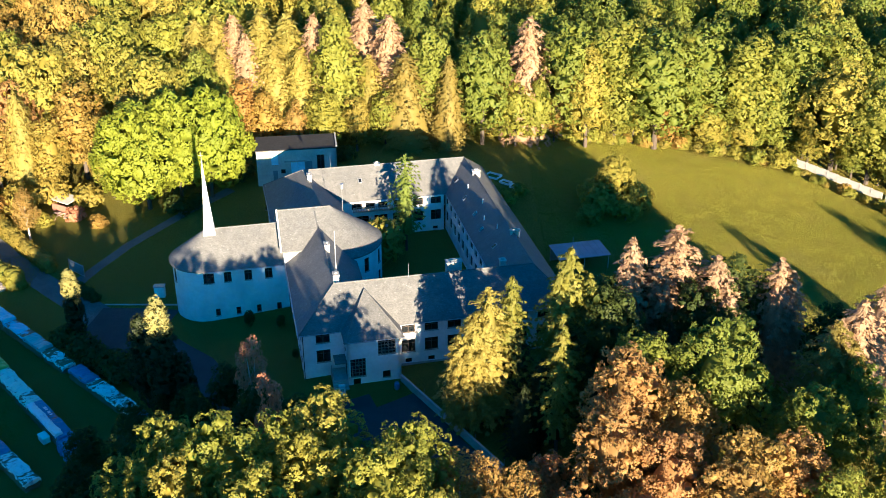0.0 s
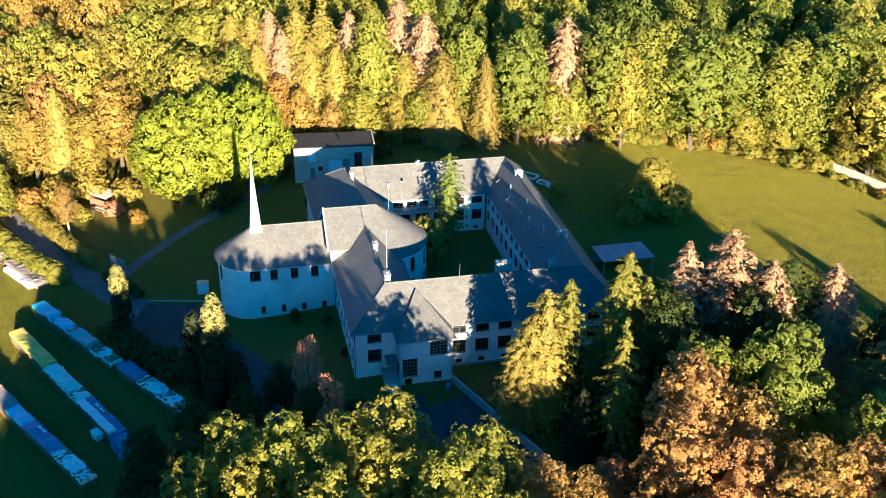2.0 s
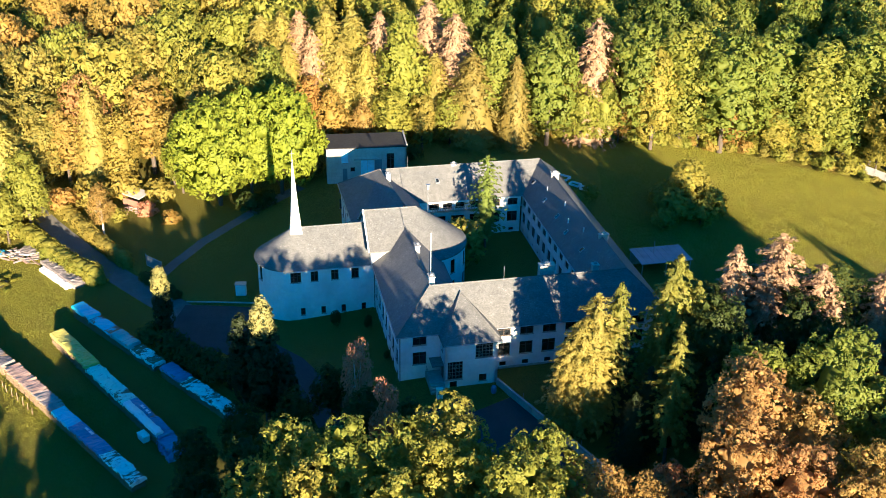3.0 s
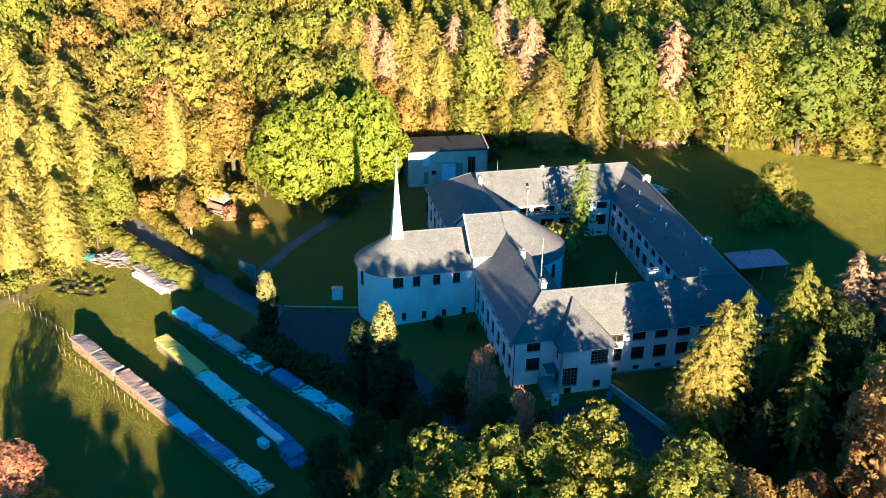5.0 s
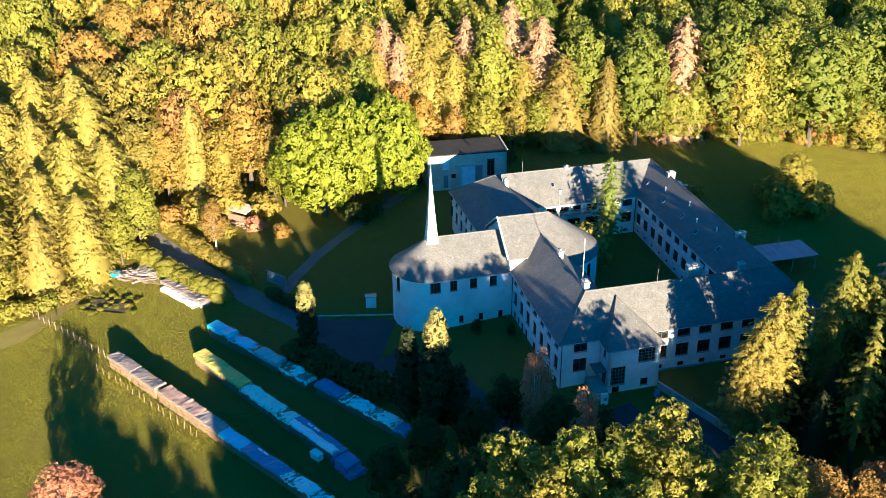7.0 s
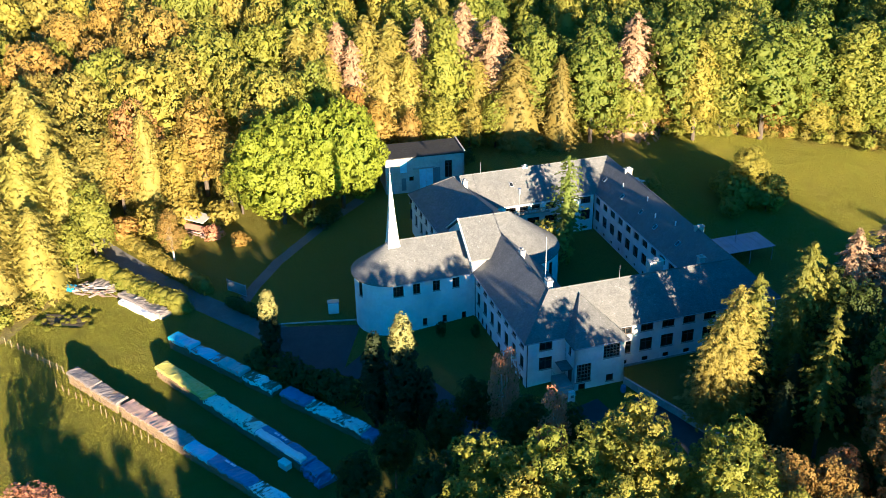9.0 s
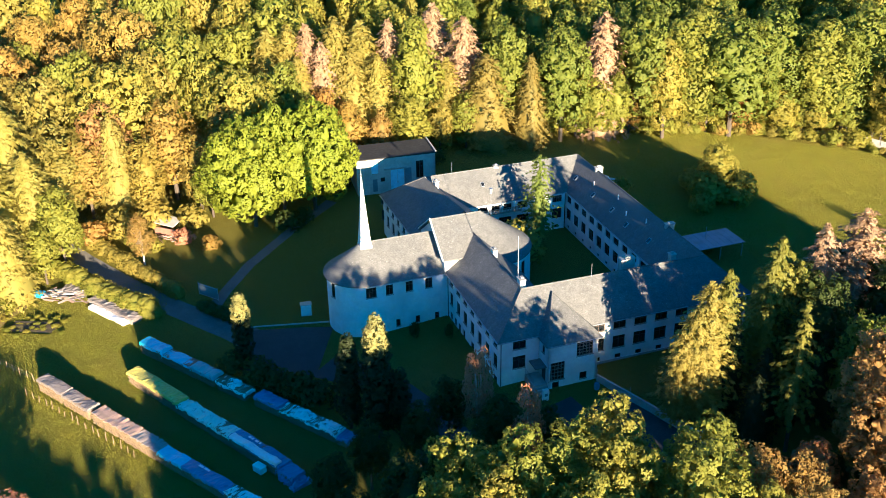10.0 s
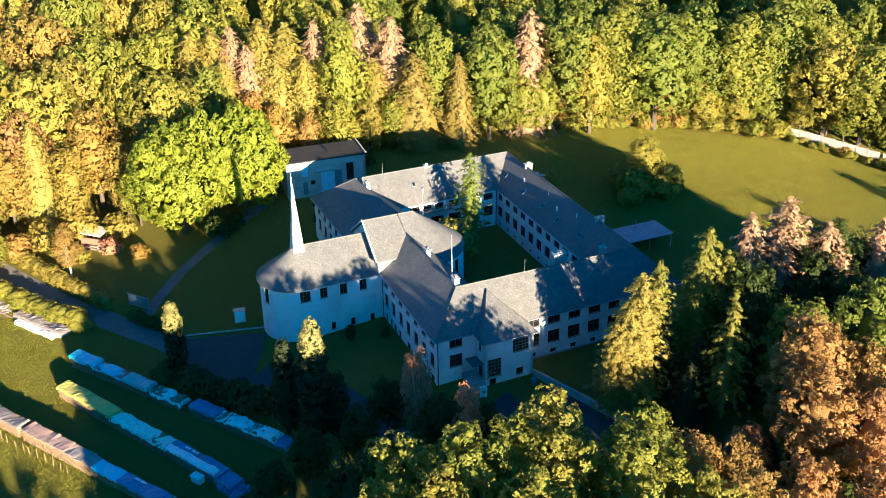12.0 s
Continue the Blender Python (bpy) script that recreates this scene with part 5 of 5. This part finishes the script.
TARP_LABEL = {"tarp_cyan": "bright light-blue tarpaulin over stacked firewood", "tarp_blue": "dark blue printed tarpaulin over stacked firewood", "tarp_pale": "pale silvery-blue crumpled tarpaulin over stacked firewood",
              "tarp_silver": "pale blue-grey sheeting over stacked firewood", "tarp_teal": "teal green tarpaulin over stacked firewood", "tarp_olive": "yellowish olive tarpaulin over stacked firewood", "tarp_grey": "weathered grey sheeting over stacked firewood", "tarp_white": "white plastic sheet over a heap"}


def stack_row(p0, p1, width, pieces, seed):
    """A row of log stacks end to end; pieces are (start, end, height, cover)."""
    ang, total = along_row(p0, p1)
    d = (Vector(p1) - Vector(p0)).normalized()
    for k, (a, b, h, cover) in enumerate(pieces):
        x, y = Vector(p0) + d * (a * total)
        L = (b - a) * total
        at = pose(x, y, g(x, y) - 0.05, 0, 0, ang)
        st = tagged(new("wood_pile"), "long stack of split firewood logs on the grass", "wood pile", "firewood stacks")
        st.matrix_basis = at
        tagged(part("log_fill", log_stack(L, width, h, seed + k), None, st), kind="stuff")
        for e in (0.03, L - 0.03):
            for s in (-1, 1):
                bm = bmesh.new()
                rod(bm, (e, s * (width / 2 - 0.2), 0), (e, s * (width / 2 - 0.2), h + 0.02), 0.05, 0.045, 6)
                part("stake", bm, "cut_wood", st)
        if cover.startswith("boards"):
            mat = "reddish_boards" if cover == "boards_red" else "grey_boards"
            cv = tagged(new("board_cover"), "row of overlapping weathered boards laid over firewood", "boards", "firewood covers")
            cv.matrix_basis = at
            rnd = random.Random(seed + k)
            n = int(L / 0.36)
            base = boxes((-0.17, 0.17, -width / 2 - 0.2, width / 2 + 0.2, -0.025, 0.025), bev=0.008)
            me = bpy.data.meshes.new("board")
            base.to_mesh(me)
            base.free()
            me.materials.append(MATS[mat])
            for i in range(n):
                part("board", me, None, cv, at=pose((i + 0.5) * L / n, rnd.uniform(-0.12, 0.12), h + 0.09 + rnd.uniform(-0.02, 0.05), rnd.uniform(-4, 4) - 4, rnd.uniform(6, 16), rnd.uniform(-7, 7)))
        elif cover:
            rnd = random.Random(seed + k)
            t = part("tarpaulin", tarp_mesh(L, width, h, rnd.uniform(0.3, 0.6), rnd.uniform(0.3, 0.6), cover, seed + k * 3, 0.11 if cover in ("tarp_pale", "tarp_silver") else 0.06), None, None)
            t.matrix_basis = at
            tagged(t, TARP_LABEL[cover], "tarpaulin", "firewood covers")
            if cover == "tarp_blue" and L > 6:
                for i, (xa, w) in enumerate(((0.25, 0.5), (0.31, 0.35), (0.38, 0.6), (0.46, 0.3))):
                    part("print_bar", boxes((L * xa, L * xa + w, width * 0.12, width * 0.3, h + 0.3, h + 0.31)), "tarp_white", t)


stack_row((-71.3, 141.0), (-40.6, 113.3), 2.0, ((0.0, 0.12, 2.0, "tarp_cyan"), (0.12, 0.27, 1.7, "tarp_cyan"), (0.27, 0.385, 1.75, "tarp_teal"), (0.4, 0.54, 1.45, "tarp_pale"), (0.585, 0.7, 1.75, "tarp_blue"), (0.705, 0.95, 1.5, "tarp_pale"), (0.955, 1.0, 1.15, "tarp_blue")), 20)
stack_row((-71.9, 133.2), (-47.6, 106.6), 2.1, ((0.0, 0.33, 1.8, "tarp_olive"), (0.33, 0.52, 1.6, "tarp_silver"), (0.53, 0.65, 1.7, "tarp_silver"), (0.65, 0.93, 1.75, "tarp_blue"), (0.935, 1.0, 1.3, "tarp_blue")), 40)
stack_row((-84.6, 132.7), (-50.5, 99.5), 1.9, ((0.0, 0.125, 2.0, "tarp_grey"), (0.13, 0.255, 1.75, "tarp_grey"), (0.275, 0.46, 1.7, "boards_red"), (0.46, 0.57, 1.65, "boards_grey"), (0.57, 0.67, 1.6, "tarp_cyan"), (0.67, 0.84, 1.6, "tarp_blue"), (0.84, 1.0, 1.5, "tarp_pale")), 60)
# A white sheet hung along the side of one stack.
wd = (Vector((-47.6, 106.6)) - Vector((-71.9, 133.2))).normalized()
wx, wy = Vector((-71.9, 133.2)) + wd * (0.66 * 36.03) - Vector((-wd.y, wd.x)) * 0.62
sheet = part("tarpaulin", tarp_mesh(9.2, 0.95, 1.9, 0.45, 0.1, "tarp_white", 91, 0.05), None, None, at=pose(wx, wy, g(wx, wy) + 0.06, 0, 0, math.degrees(math.atan2(wd.y, wd.x))))
tagged(sheet, "long white plastic strip on a firewood stack", "tarpaulin", "firewood covers")

crate = tagged(new("storage_crate"), "small pale plastic crate with a lid beside the firewood", "crate")
crate.matrix_basis = pose(-52.6, 109.4, g(-52.6, 109.4), 0, 0, -46)
part("body", boxes((-0.8, 0.8, -0.5, 0.5, 0, 0.85), bev=0.05), "white_paint", crate)
part("lid", boxes((-0.86, 0.86, -0.56, 0.56, 0.86, 0.98), bev=0.04), "tarp_pale", crate)
t = part("tarpaulin", tarp_mesh(4.2, 2.3, 1.0, 0.7, 0.7, "tarp_blue", 77, 0.3), None, None, at=pose(-49.6, 108.9, g(-49, 107) - 0.05, 0, 6, -55))
tagged(t, "dark blue tarpaulin slumped in heavy folds at a stack's end", "tarpaulin", "firewood covers")

# Leaning stakes along the outer stack and the wire fence.
rs = random.Random(3)


def stake(x, y, h, group, label):
    bm = bmesh.new()
    rod(bm, (0, 0, -0.3), (rs.uniform(-0.15, 0.15), rs.uniform(-0.15, 0.15), h), 0.065, 0.05, 6)
    t = part("fence_post", bm, "cut_wood", None, at=pose(x, y, g(x, y)))
    tagged(t, label, "post", group)


for k in range(17):
    q = k / 16
    stake(-86.6 + 17.5 * q + rs.uniform(-0.2, 0.2), 130.9 - 16.4 * q, rs.uniform(1.0, 1.5), "stakes along a stack", "short grey wooden stake beside the firewood")
for k in range(15):
    q = k / 14
    stake(-104 + 17.5 * q, 149.5 - 15.0 * q + rs.uniform(-0.2, 0.2), rs.uniform(1.2, 1.6), "wire fence posts", "grey wooden post of a wire fence")
for k in range(2):
    bm = bmesh.new()
    for i in range(14):
        a, b = i / 14, (i + 1) / 14
        pa, pb = (-104 + 17.5 * a, 149.5 - 15.0 * a), (-104 + 17.5 * b, 149.5 - 15.0 * b)
        rod(bm, (*pa, g(*pa) + 0.5 + 0.5 * k), (*pb, g(*pb) + 0.5 + 0.5 * k), 0.012, 0.012, 4)
    tagged(part("fence_wire", bm, "galvanised", None), "thin rusty wire strung between posts", "wire")

# ---- rubbish heap, sheeted piles and vegetable bed on the sunny lawn ----
heap = tagged(new("scrap_heap"), "heap of loose boards and sheets beside the hedge", "scrap heap")
heap.matrix_basis = pose(-87.5, 159.8, g(-87.5, 159.8), 0, 0, -18)
rh = random.Random(8)
for k in range(34):
    L, w = rh.uniform(1.6, 3.6), rh.uniform(0.15, 0.5)
    part("board", boxes((-L / 2, L / 2, -w / 2, w / 2, -0.03, 0.03), bev=0.008), rh.choice(("grey_boards", "grey_boards", "reddish_boards", "concrete", "white_paint")), heap,
         at=pose(rh.uniform(-3.6, 3.8), rh.uniform(-1.5, 1.5), 0.15 + k * 0.035 * rh.uniform(0.5, 1.1), rh.uniform(-18, 18), rh.uniform(-14, 14), rh.uniform(-35, 35)))
t = part("tarpaulin", tarp_mesh(4.6, 2.6, 1.15, 0.5, 0.5, "tarp_grey", 5, 0.16), None, None, at=pose(-88.0, 161.6, g(-88, 161.6) - 0.1, 0, 0, -20))
tagged(t, "crumpled pale grey sheet over scrap wood", "tarpaulin")
t = part("tarpaulin", tarp_mesh(1.7, 1.3, 0.95, 0.7, 0.7, "tarp_blue", 6, 0.12), None, None, at=pose(-92.6, 160.6, g(-92.6, 160.6) - 0.05, 0, 0, -10))
tagged(t, "small crumpled blue and white sheet", "tarpaulin")
sp = tagged(new("wood_pile"), "low pile of boards beside the hedge", "wood pile")
sp.matrix_basis = pose(-82.3, 157.6, g(-82.3, 157.6), 0, 0, -44)
for k in range(8):
    part("board", boxes((0, 11.4, -0.9 + 0.22 * k, -0.72 + 0.22 * k, 0, 1.0 + rh.uniform(-0.1, 0.1)), bev=0.01), "grey_boards", sp)
t = part("tarpaulin", tarp_mesh(11.6, 1.9, 1.1, 0.35, 0.35, "tarp_grey", 14, 0.12), None, None, at=sp.matrix_basis.copy())
tagged(t, "pale grey sheet over a low board pile", "tarpaulin")
t = part("tarpaulin", tarp_mesh(9.2, 1.0, 0.75, 0.6, 0.6, "tarp_white", 17, 0.08), None, None, at=pose(-82.3, 155.6, g(-82, 155.6) - 0.05, 0, 0, -44))
tagged(t, "long white plastic sheet over a low pile", "tarpaulin")
bed = tagged(part("vegetable_bed", mesh_of("vegetable_bed", [(x * 1.0, y * 0.9, 0.05 + 0.16 * math.sin(y * 2.8) + 0.08 * noise.noise(Vector((x, y, 0)))) for y in range(-4, 5) for x in range(-5, 6)],
                                         [(j * 11 + i, j * 11 + i + 1, j * 11 + i + 12, j * 11 + i + 11) for j in range(8) for i in range(10)], "dirt", True), None, None), "dug vegetable bed with bare soil", "garden bed")
bed.matrix_basis = pose(-90.5, 150.5, g(-90.5, 150.5) + 0.02, 0, 0, -12) @ Matrix.Diagonal((0.75, 0.6, 1, 1))
for k in range(30):
    x, y = -90.5 + rh.uniform(-5.4, 5.4), 150.5 + rh.uniform(-3.4, 3.4)
    plant("shrub_green", x, y, rh.uniform(0.35, 0.75), "vegetables in the bed", label="low leafy green vegetable plant", wide=1.5)


def hedge(name, p0, p1, r, h, mat, label, seed, light=()):
    rnd = np.random.default_rng(seed)
    n = int(math.dist(p0, p1) / (r * 0.42))
    cs = np.array([(p0[0] + (p1[0] - p0[0]) * q + rnd.uniform(-0.3, 0.3) * r, p0[1] + (p1[1] - p0[1]) * q + rnd.uniform(-0.3, 0.3) * r, g(p0[0] + (p1[0] - p0[0]) * q, p0[1] + (p1[1] - p0[1]) * q) + zz * h + rnd.uniform(-0.15, 0.15))
                   for q in np.linspace(0, 1, n) for zz in (0.25, 0.7)])
    rr = np.full(len(cs), r) * rnd.uniform(0.75, 1.15, size=len(cs))
    p, d = on_lobes(rnd, cs, rr, int(len(cs) * 14), 0.3, -0.2)
    V, F, N = sprays(rnd, p, d, d, 9, 0.36, 0.26)
    for c, q in zip(cs, rr):
        F = np.vstack((F, BALL_F + len(V)))
        V, N = np.vstack((V, c + BALL_V * q * 0.88)), np.vstack((N, BALL_V))
    return tagged(part(name, mesh_arrays(name, V, F, mat, N), None, None), label, "hedge")


hedge("hedge", (-88.5, 166.0), (-71.5, 151.2), 1.5, 2.0, "leaf_lime", "broad untrimmed yellow-green hedge along the lane", 1)
hedge("hedge", (-86.5, 164.0), (-74.5, 153.0), 1.3, 1.6, "leaf_lime", "broad untrimmed yellow-green hedge along the lane", 2)
hedge("hedge", (-85.0, 175.0), (-68.5, 157.5), 1.1, 1.7, "leaf_gold", "clipped brownish-gold hedge along the lane", 3)
hedge("hedge", (-63.5, 152.0), (-57.5, 147.0), 0.8, 1.2, "leaf_shaded", "low dark hedge beside the lane", 4)

# Gate leaf, pale cabinet, kerb.
gate = tagged(new("metal_gate"), "grey sheet-metal gate leaf standing open", "gate")
gate.matrix_basis = pose(-64.9, 157.5, g(-63, 156), 0, 0, -38)
part("gate_frame", boxes((0, 0.09, -0.04, 0.04, 0, 2.4), (4.3, 4.39, -0.04, 0.04, 0, 2.4), (0.09, 4.3, -0.03, 0.03, 2.1, 2.2), (0.09, 4.3, -0.03, 0.03, 0.15, 0.25)), "galvanised", gate)
for k in range(10):
    part("panel", boxes((0.12 + 0.42 * k, 0.5 + 0.42 * k, 0.03, 0.05, 0.12, 2.25), bev=0.005), "grey_panel", gate)
cab = tagged(new("metal_cabinet"), "pale grey metal cabinet standing on the lawn", "cabinet")
cab.matrix_basis = pose(-46.9, 148.4, g(-46.9, 148.4), 0, 0, 4)
body = part("body", boxes((-0.85, 0.85, -0.5, 0.5, 0, 2.0), bev=0.03), "white_paint", cab)
part("door", boxes((-0.75, -0.02, -0.53, -0.5, 0.15, 1.85), bev=0.01), "white_paint", body)
part("door", boxes((0.02, 0.75, -0.53, -0.5, 0.15, 1.85), bev=0.01), "white_paint", body)
part("roof", boxes((-0.95, 0.95, -0.6, 0.6, 2.0, 2.1), bev=0.02), "galvanised", cab)
bm = bmesh.new()
for k in range(9):
    box(bm, -55.3 + 1.42 * k, -53.9 + 1.42 * k - 0.02, 145.4, 145.65, -2.6, -1.98, bev=0.02)
tagged(part("kerb", bm, "concrete", None), "low concrete kerb at the yard's edge", "kerb", kind="structure")

# Low wall with posts beside the forecourt, and a blue barrel by the entrance.
fw = tagged(new("garden_wall"), "low pale concrete wall with thin posts beside the forecourt", "wall")
wp0, wp1 = (-5.9, 120.6), (7.5, 100.5)
ang, L = along_row(wp0, wp1)
fw.matrix_basis = pose(*wp0, -0.4, 0, 0, ang)
n = 9
for k in range(n):
    part("panel", boxes((k * L / n + 0.02, (k + 1) * L / n - 0.02, -0.11, 0.11, -0.6, 1.3), bev=0.02), "concrete", fw)
    part("coping", boxes((k * L / n + 0.01, (k + 1) * L / n - 0.01, -0.16, 0.16, 1.3, 1.38), bev=0.015), "concrete", fw)
for k in range(5):
    bm = bmesh.new()
    rod(bm, (k * L / 4, 0, 1.36), (k * L / 4, 0, 2.3), 0.04, 0.035)
    part("post", bm, "galvanised", fw)
bar = tagged(new("plastic_barrel"), "dark blue plastic barrel beside the low wall", "barrel")
bar.matrix_basis = pose(-6.4, 118.6, g(-6.4, 118.6) + 0.1)
bm = bmesh.new()
for z0, z1, r0, r1 in ((0, 0.1, 0.3, 0.36), (0.1, 0.5, 0.36, 0.4), (0.5, 0.9, 0.4, 0.36), (0.9, 1.0, 0.36, 0.3)):
    rod(bm, (0, 0, z0), (0, 0, z1), r0, r1, 14)
part("body", bm, "tarp_blue", bar)
bm = bmesh.new()
rod(bm, (0, 0, 1.0), (0, 0, 1.06), 0.31, 0.31, 14)
part("lid", bm, "tarp_blue", bar)

# Lean-to with a sheet roof on the meadow side of the house, and its stove pipe.
lt = tagged(new("lean_to_shelter"), "open shelter with a dark bluish sheet-metal roof on posts", "shelter")
lt.matrix_basis = pose(19.4, 152.2, g(22, 155), 0, 0, 13)
for k in range(8):
    part("roof_sheet", boxes((k * 1.15 + 0.01, (k + 1) * 1.15 - 0.01, -0.3, 5.6, 2.75, 2.83), bev=0.01), "solar_sheet", lt)
for x in (0.3, 4.6, 8.9):
    for y in (0.1, 5.2):
        part("post", boxes((x - 0.07, x + 0.07, y - 0.07, y + 0.07, -0.2, 2.75), bev=0.01), "grey_boards", lt)
for y in (0.1, 5.2):
    part("beam", boxes((0.0, 9.2, y - 0.06, y + 0.06, 2.6, 2.75), bev=0.01), "grey_boards", lt)
part("back_wall", boxes((0.3, 8.9, 5.1, 5.16, 0, 2.6), bev=0.01), "grey_boards", lt)
bm = bmesh.new()
rod(bm, (3.6, 3.4, 2.7), (3.6, 3.4, 5.0), 0.06, 0.06, 8)
part("pipe", bm, "galvanised", lt)

# White timber frames lying on the meadow.
for x, y, a, w, l in ((10.2, 193.0, -35, 2.2, 3.0), (12.6, 189.9, -38, 1.4, 2.2), (14.6, 188.0, -30, 1.4, 2.4)):
    fr = tagged(new("cold_frame"), "low white timber garden frame on the grass", "garden frame", "garden frames")
    fr.matrix_basis = pose(x, y, g(x, y), 0, 0, a)
    for s in (-1, 1):
        part("long_board", boxes((-l / 2, l / 2, s * w / 2 - 0.08, s * w / 2 + 0.08, 0, 0.4), bev=0.01), "white_paint", fr)
        part("end_board", boxes((s * l / 2 - 0.08, s * l / 2 + 0.08, -w / 2 + 0.09, w / 2 - 0.09, 0, 0.4), bev=0.01), "white_paint", fr)

# Boundary wall of concrete panels along the wood.
bw = tagged(new("boundary_wall"), "pale weathered concrete panel wall along the wood", "wall", kind="structure")
pts = [(-16, 214.5), (6, 218.5), (35, 216.0), (53, 211.5), (72, 200.5), (86, 182), (104, 157)]
panel = boxes((0.08, 2.42, -0.06, 0.06, -0.4, 0.55), (0.08, 2.42, -0.05, 0.05, 0.56, 1.0), (0.08, 2.42, -0.06, 0.06, 1.01, 1.6), bev=0.015)
pm = bpy.data.meshes.new("panel")
panel.to_mesh(pm)
panel.free()
pm.materials.append(MATS["concrete"])
post = boxes((-0.09, 0.09, -0.1, 0.1, -0.4, 1.7), bev=0.015)
qm = bpy.data.meshes.new("post")
post.to_mesh(qm)
post.free()
qm.materials.append(MATS["concrete"])
for a, b in zip(pts, pts[1:]):
    ang, L = along_row(a, b)
    d = (Vector(b) - Vector(a)).normalized()
    for k in range(int(L / 2.5)):
        x, y = Vector(a) + d * (2.5 * k)
        z = g(x, y)
        part("panel", pm, None, bw, at=pose(x, y, z, rs.uniform(-2, 2), 0, ang))
        part("post", qm, None, bw, at=pose(x, y, z, 0, 0, ang))

# Ruined brick shed and debris at the wood's edge.
ruin = tagged(new("brick_shed"), "small half-collapsed red brick shed at the wood edge", "shed")
ruin.matrix_basis = pose(-72.5, 177.5, g(-72.5, 177.5), 0, 0, -30)
part("wall", boxes((-2.6, 2.6, -0.15, 0.15, 0, 1.7), bev=0.03), "brick_red", ruin)
part("wall", boxes((-2.6, -2.3, 0.15, 3.2, 0, 2.2), bev=0.03), "brick_red", ruin)
part("wall", boxes((2.3, 2.6, 0.15, 3.2, 0, 1.2), bev=0.03), "brick_red", ruin)
part("slab", boxes((-2.8, 1.5, 0.2, 3.4, 2.2, 2.35), bev=0.03), "concrete", ruin, at=pose(0, 0, 0, 6, 4, 3))
for k in range(14):
    L = rh.uniform(1.0, 2.4)
    part("beam", boxes((-L / 2, L / 2, -0.08, 0.08, -0.08, 0.08), bev=0.01), "reddish_boards", ruin, at=pose(rh.uniform(-1, 3.5), rh.uniform(-2.6, -0.4), 0.1 + 0.05 * k, rh.uniform(-15, 15), rh.uniform(-20, 20), rh.uniform(0, 180)))
box_at = tagged(new("meter_box"), "white upright meter box beside the entrance steps", "cabinet")
box_at.matrix_basis = pose(-13.9, 117.4, g(-13.9, 117.4), 0, 0, 12.5)
part("body", boxes((-0.45, 0.45, -0.25, 0.25, 0, 1.7), bev=0.02), "white_paint", box_at)
part("panel", boxes((-0.22, 0.22, -0.28, -0.25, 0.75, 1.2), bev=0.01), "grey_panel", box_at)
plant("shrub_red", -69.0, 174.5, 3.2)
plant("shrub_green", -74.0, 172.5, 3.0)
plant("shrub_green", -77.5, 174.0, 3.4)
for x, y, h in ((-68, 180, 5), (-75, 181, 6), (-80, 178, 6), (-64, 172, 3.0), (-50, 176.5, 4.5), (-47.5, 179, 3.6), (-41, 190, 5), (-20.5, 201, 4), (-85, 176, 5)):
    plant("shrub_gold" if x < -60 else "shrub_dark", x, y, h, "shrubs at the wood edge")

# ---- grass blades on the sunlit lawns ----
rg = np.random.default_rng(4)


def lawn(name, x0, x1, y0, y1, n, label, seed, keep):
    xs, ys = rg.uniform(x0, x1, n), rg.uniform(y0, y1, n)
    vs, fs = [], []
    for x, y in zip(xs.tolist(), ys.tolist()):
        if not keep(x, y):
            continue
        clump = 0.5 + noise.noise(Vector((x * 0.35, y * 0.35, seed)))
        a, w, h = rg.uniform(-0.9, 0.9), rg.uniform(0.05, 0.1), rg.uniform(0.08, 0.14) * (0.8 + clump * 0.6)
        dx, dy, z, i = math.cos(a) * w, math.sin(a) * w, g(x, y) - 0.02, len(vs)
        lean = rg.uniform(-0.02, 0.1)
        vs += [(x - dx, y - dy, z), (x + dx, y + dy, z), (x + dx * rg.uniform(-0.6, 0.6), y + lean, z + h)]
        fs.append((i, i + 1, i + 2))
    return tagged(part(name, mesh_of(name, vs, fs, "blade"), None, None), label, "grass", kind="stuff")


bmat = leaf_material("blade", ((0.19, 0.188, 0.016), (0.205, 0.2, 0.018)), 0.3, 0.2)
bnt = bmat.node_tree
base_in = bnt.nodes["Principled BSDF"].inputs["Base Color"]
green_out = base_in.links[0].from_socket
dry = mix(bnt, ramp(bnt, tex_noise(bnt, 0.09, 3, 0.6), ((0.55, (0, 0, 0)), (0.75, (0.4, 0.4, 0.4)))), green_out, (0.26, 0.2, 0.07))
bnt.links.new(dry, base_in)
lawn("grass", -120, -56, 84, 163, 130000, "short sunlit grass with dry tufts", 1.0, lambda x, y: y < 190 + x * 0.3 and not (x > -70 and y > 120) and not (x < -100 and y > 146))
lawn("grass", 18, 104, 126, 215, 210000, "sunlit yellow-green meadow grass", 2.0, lambda x, y: y < 214 - max(0, x - 40) * 0.62 and not (x < 30 and y < 161) and y < 240 - x * 0.62)
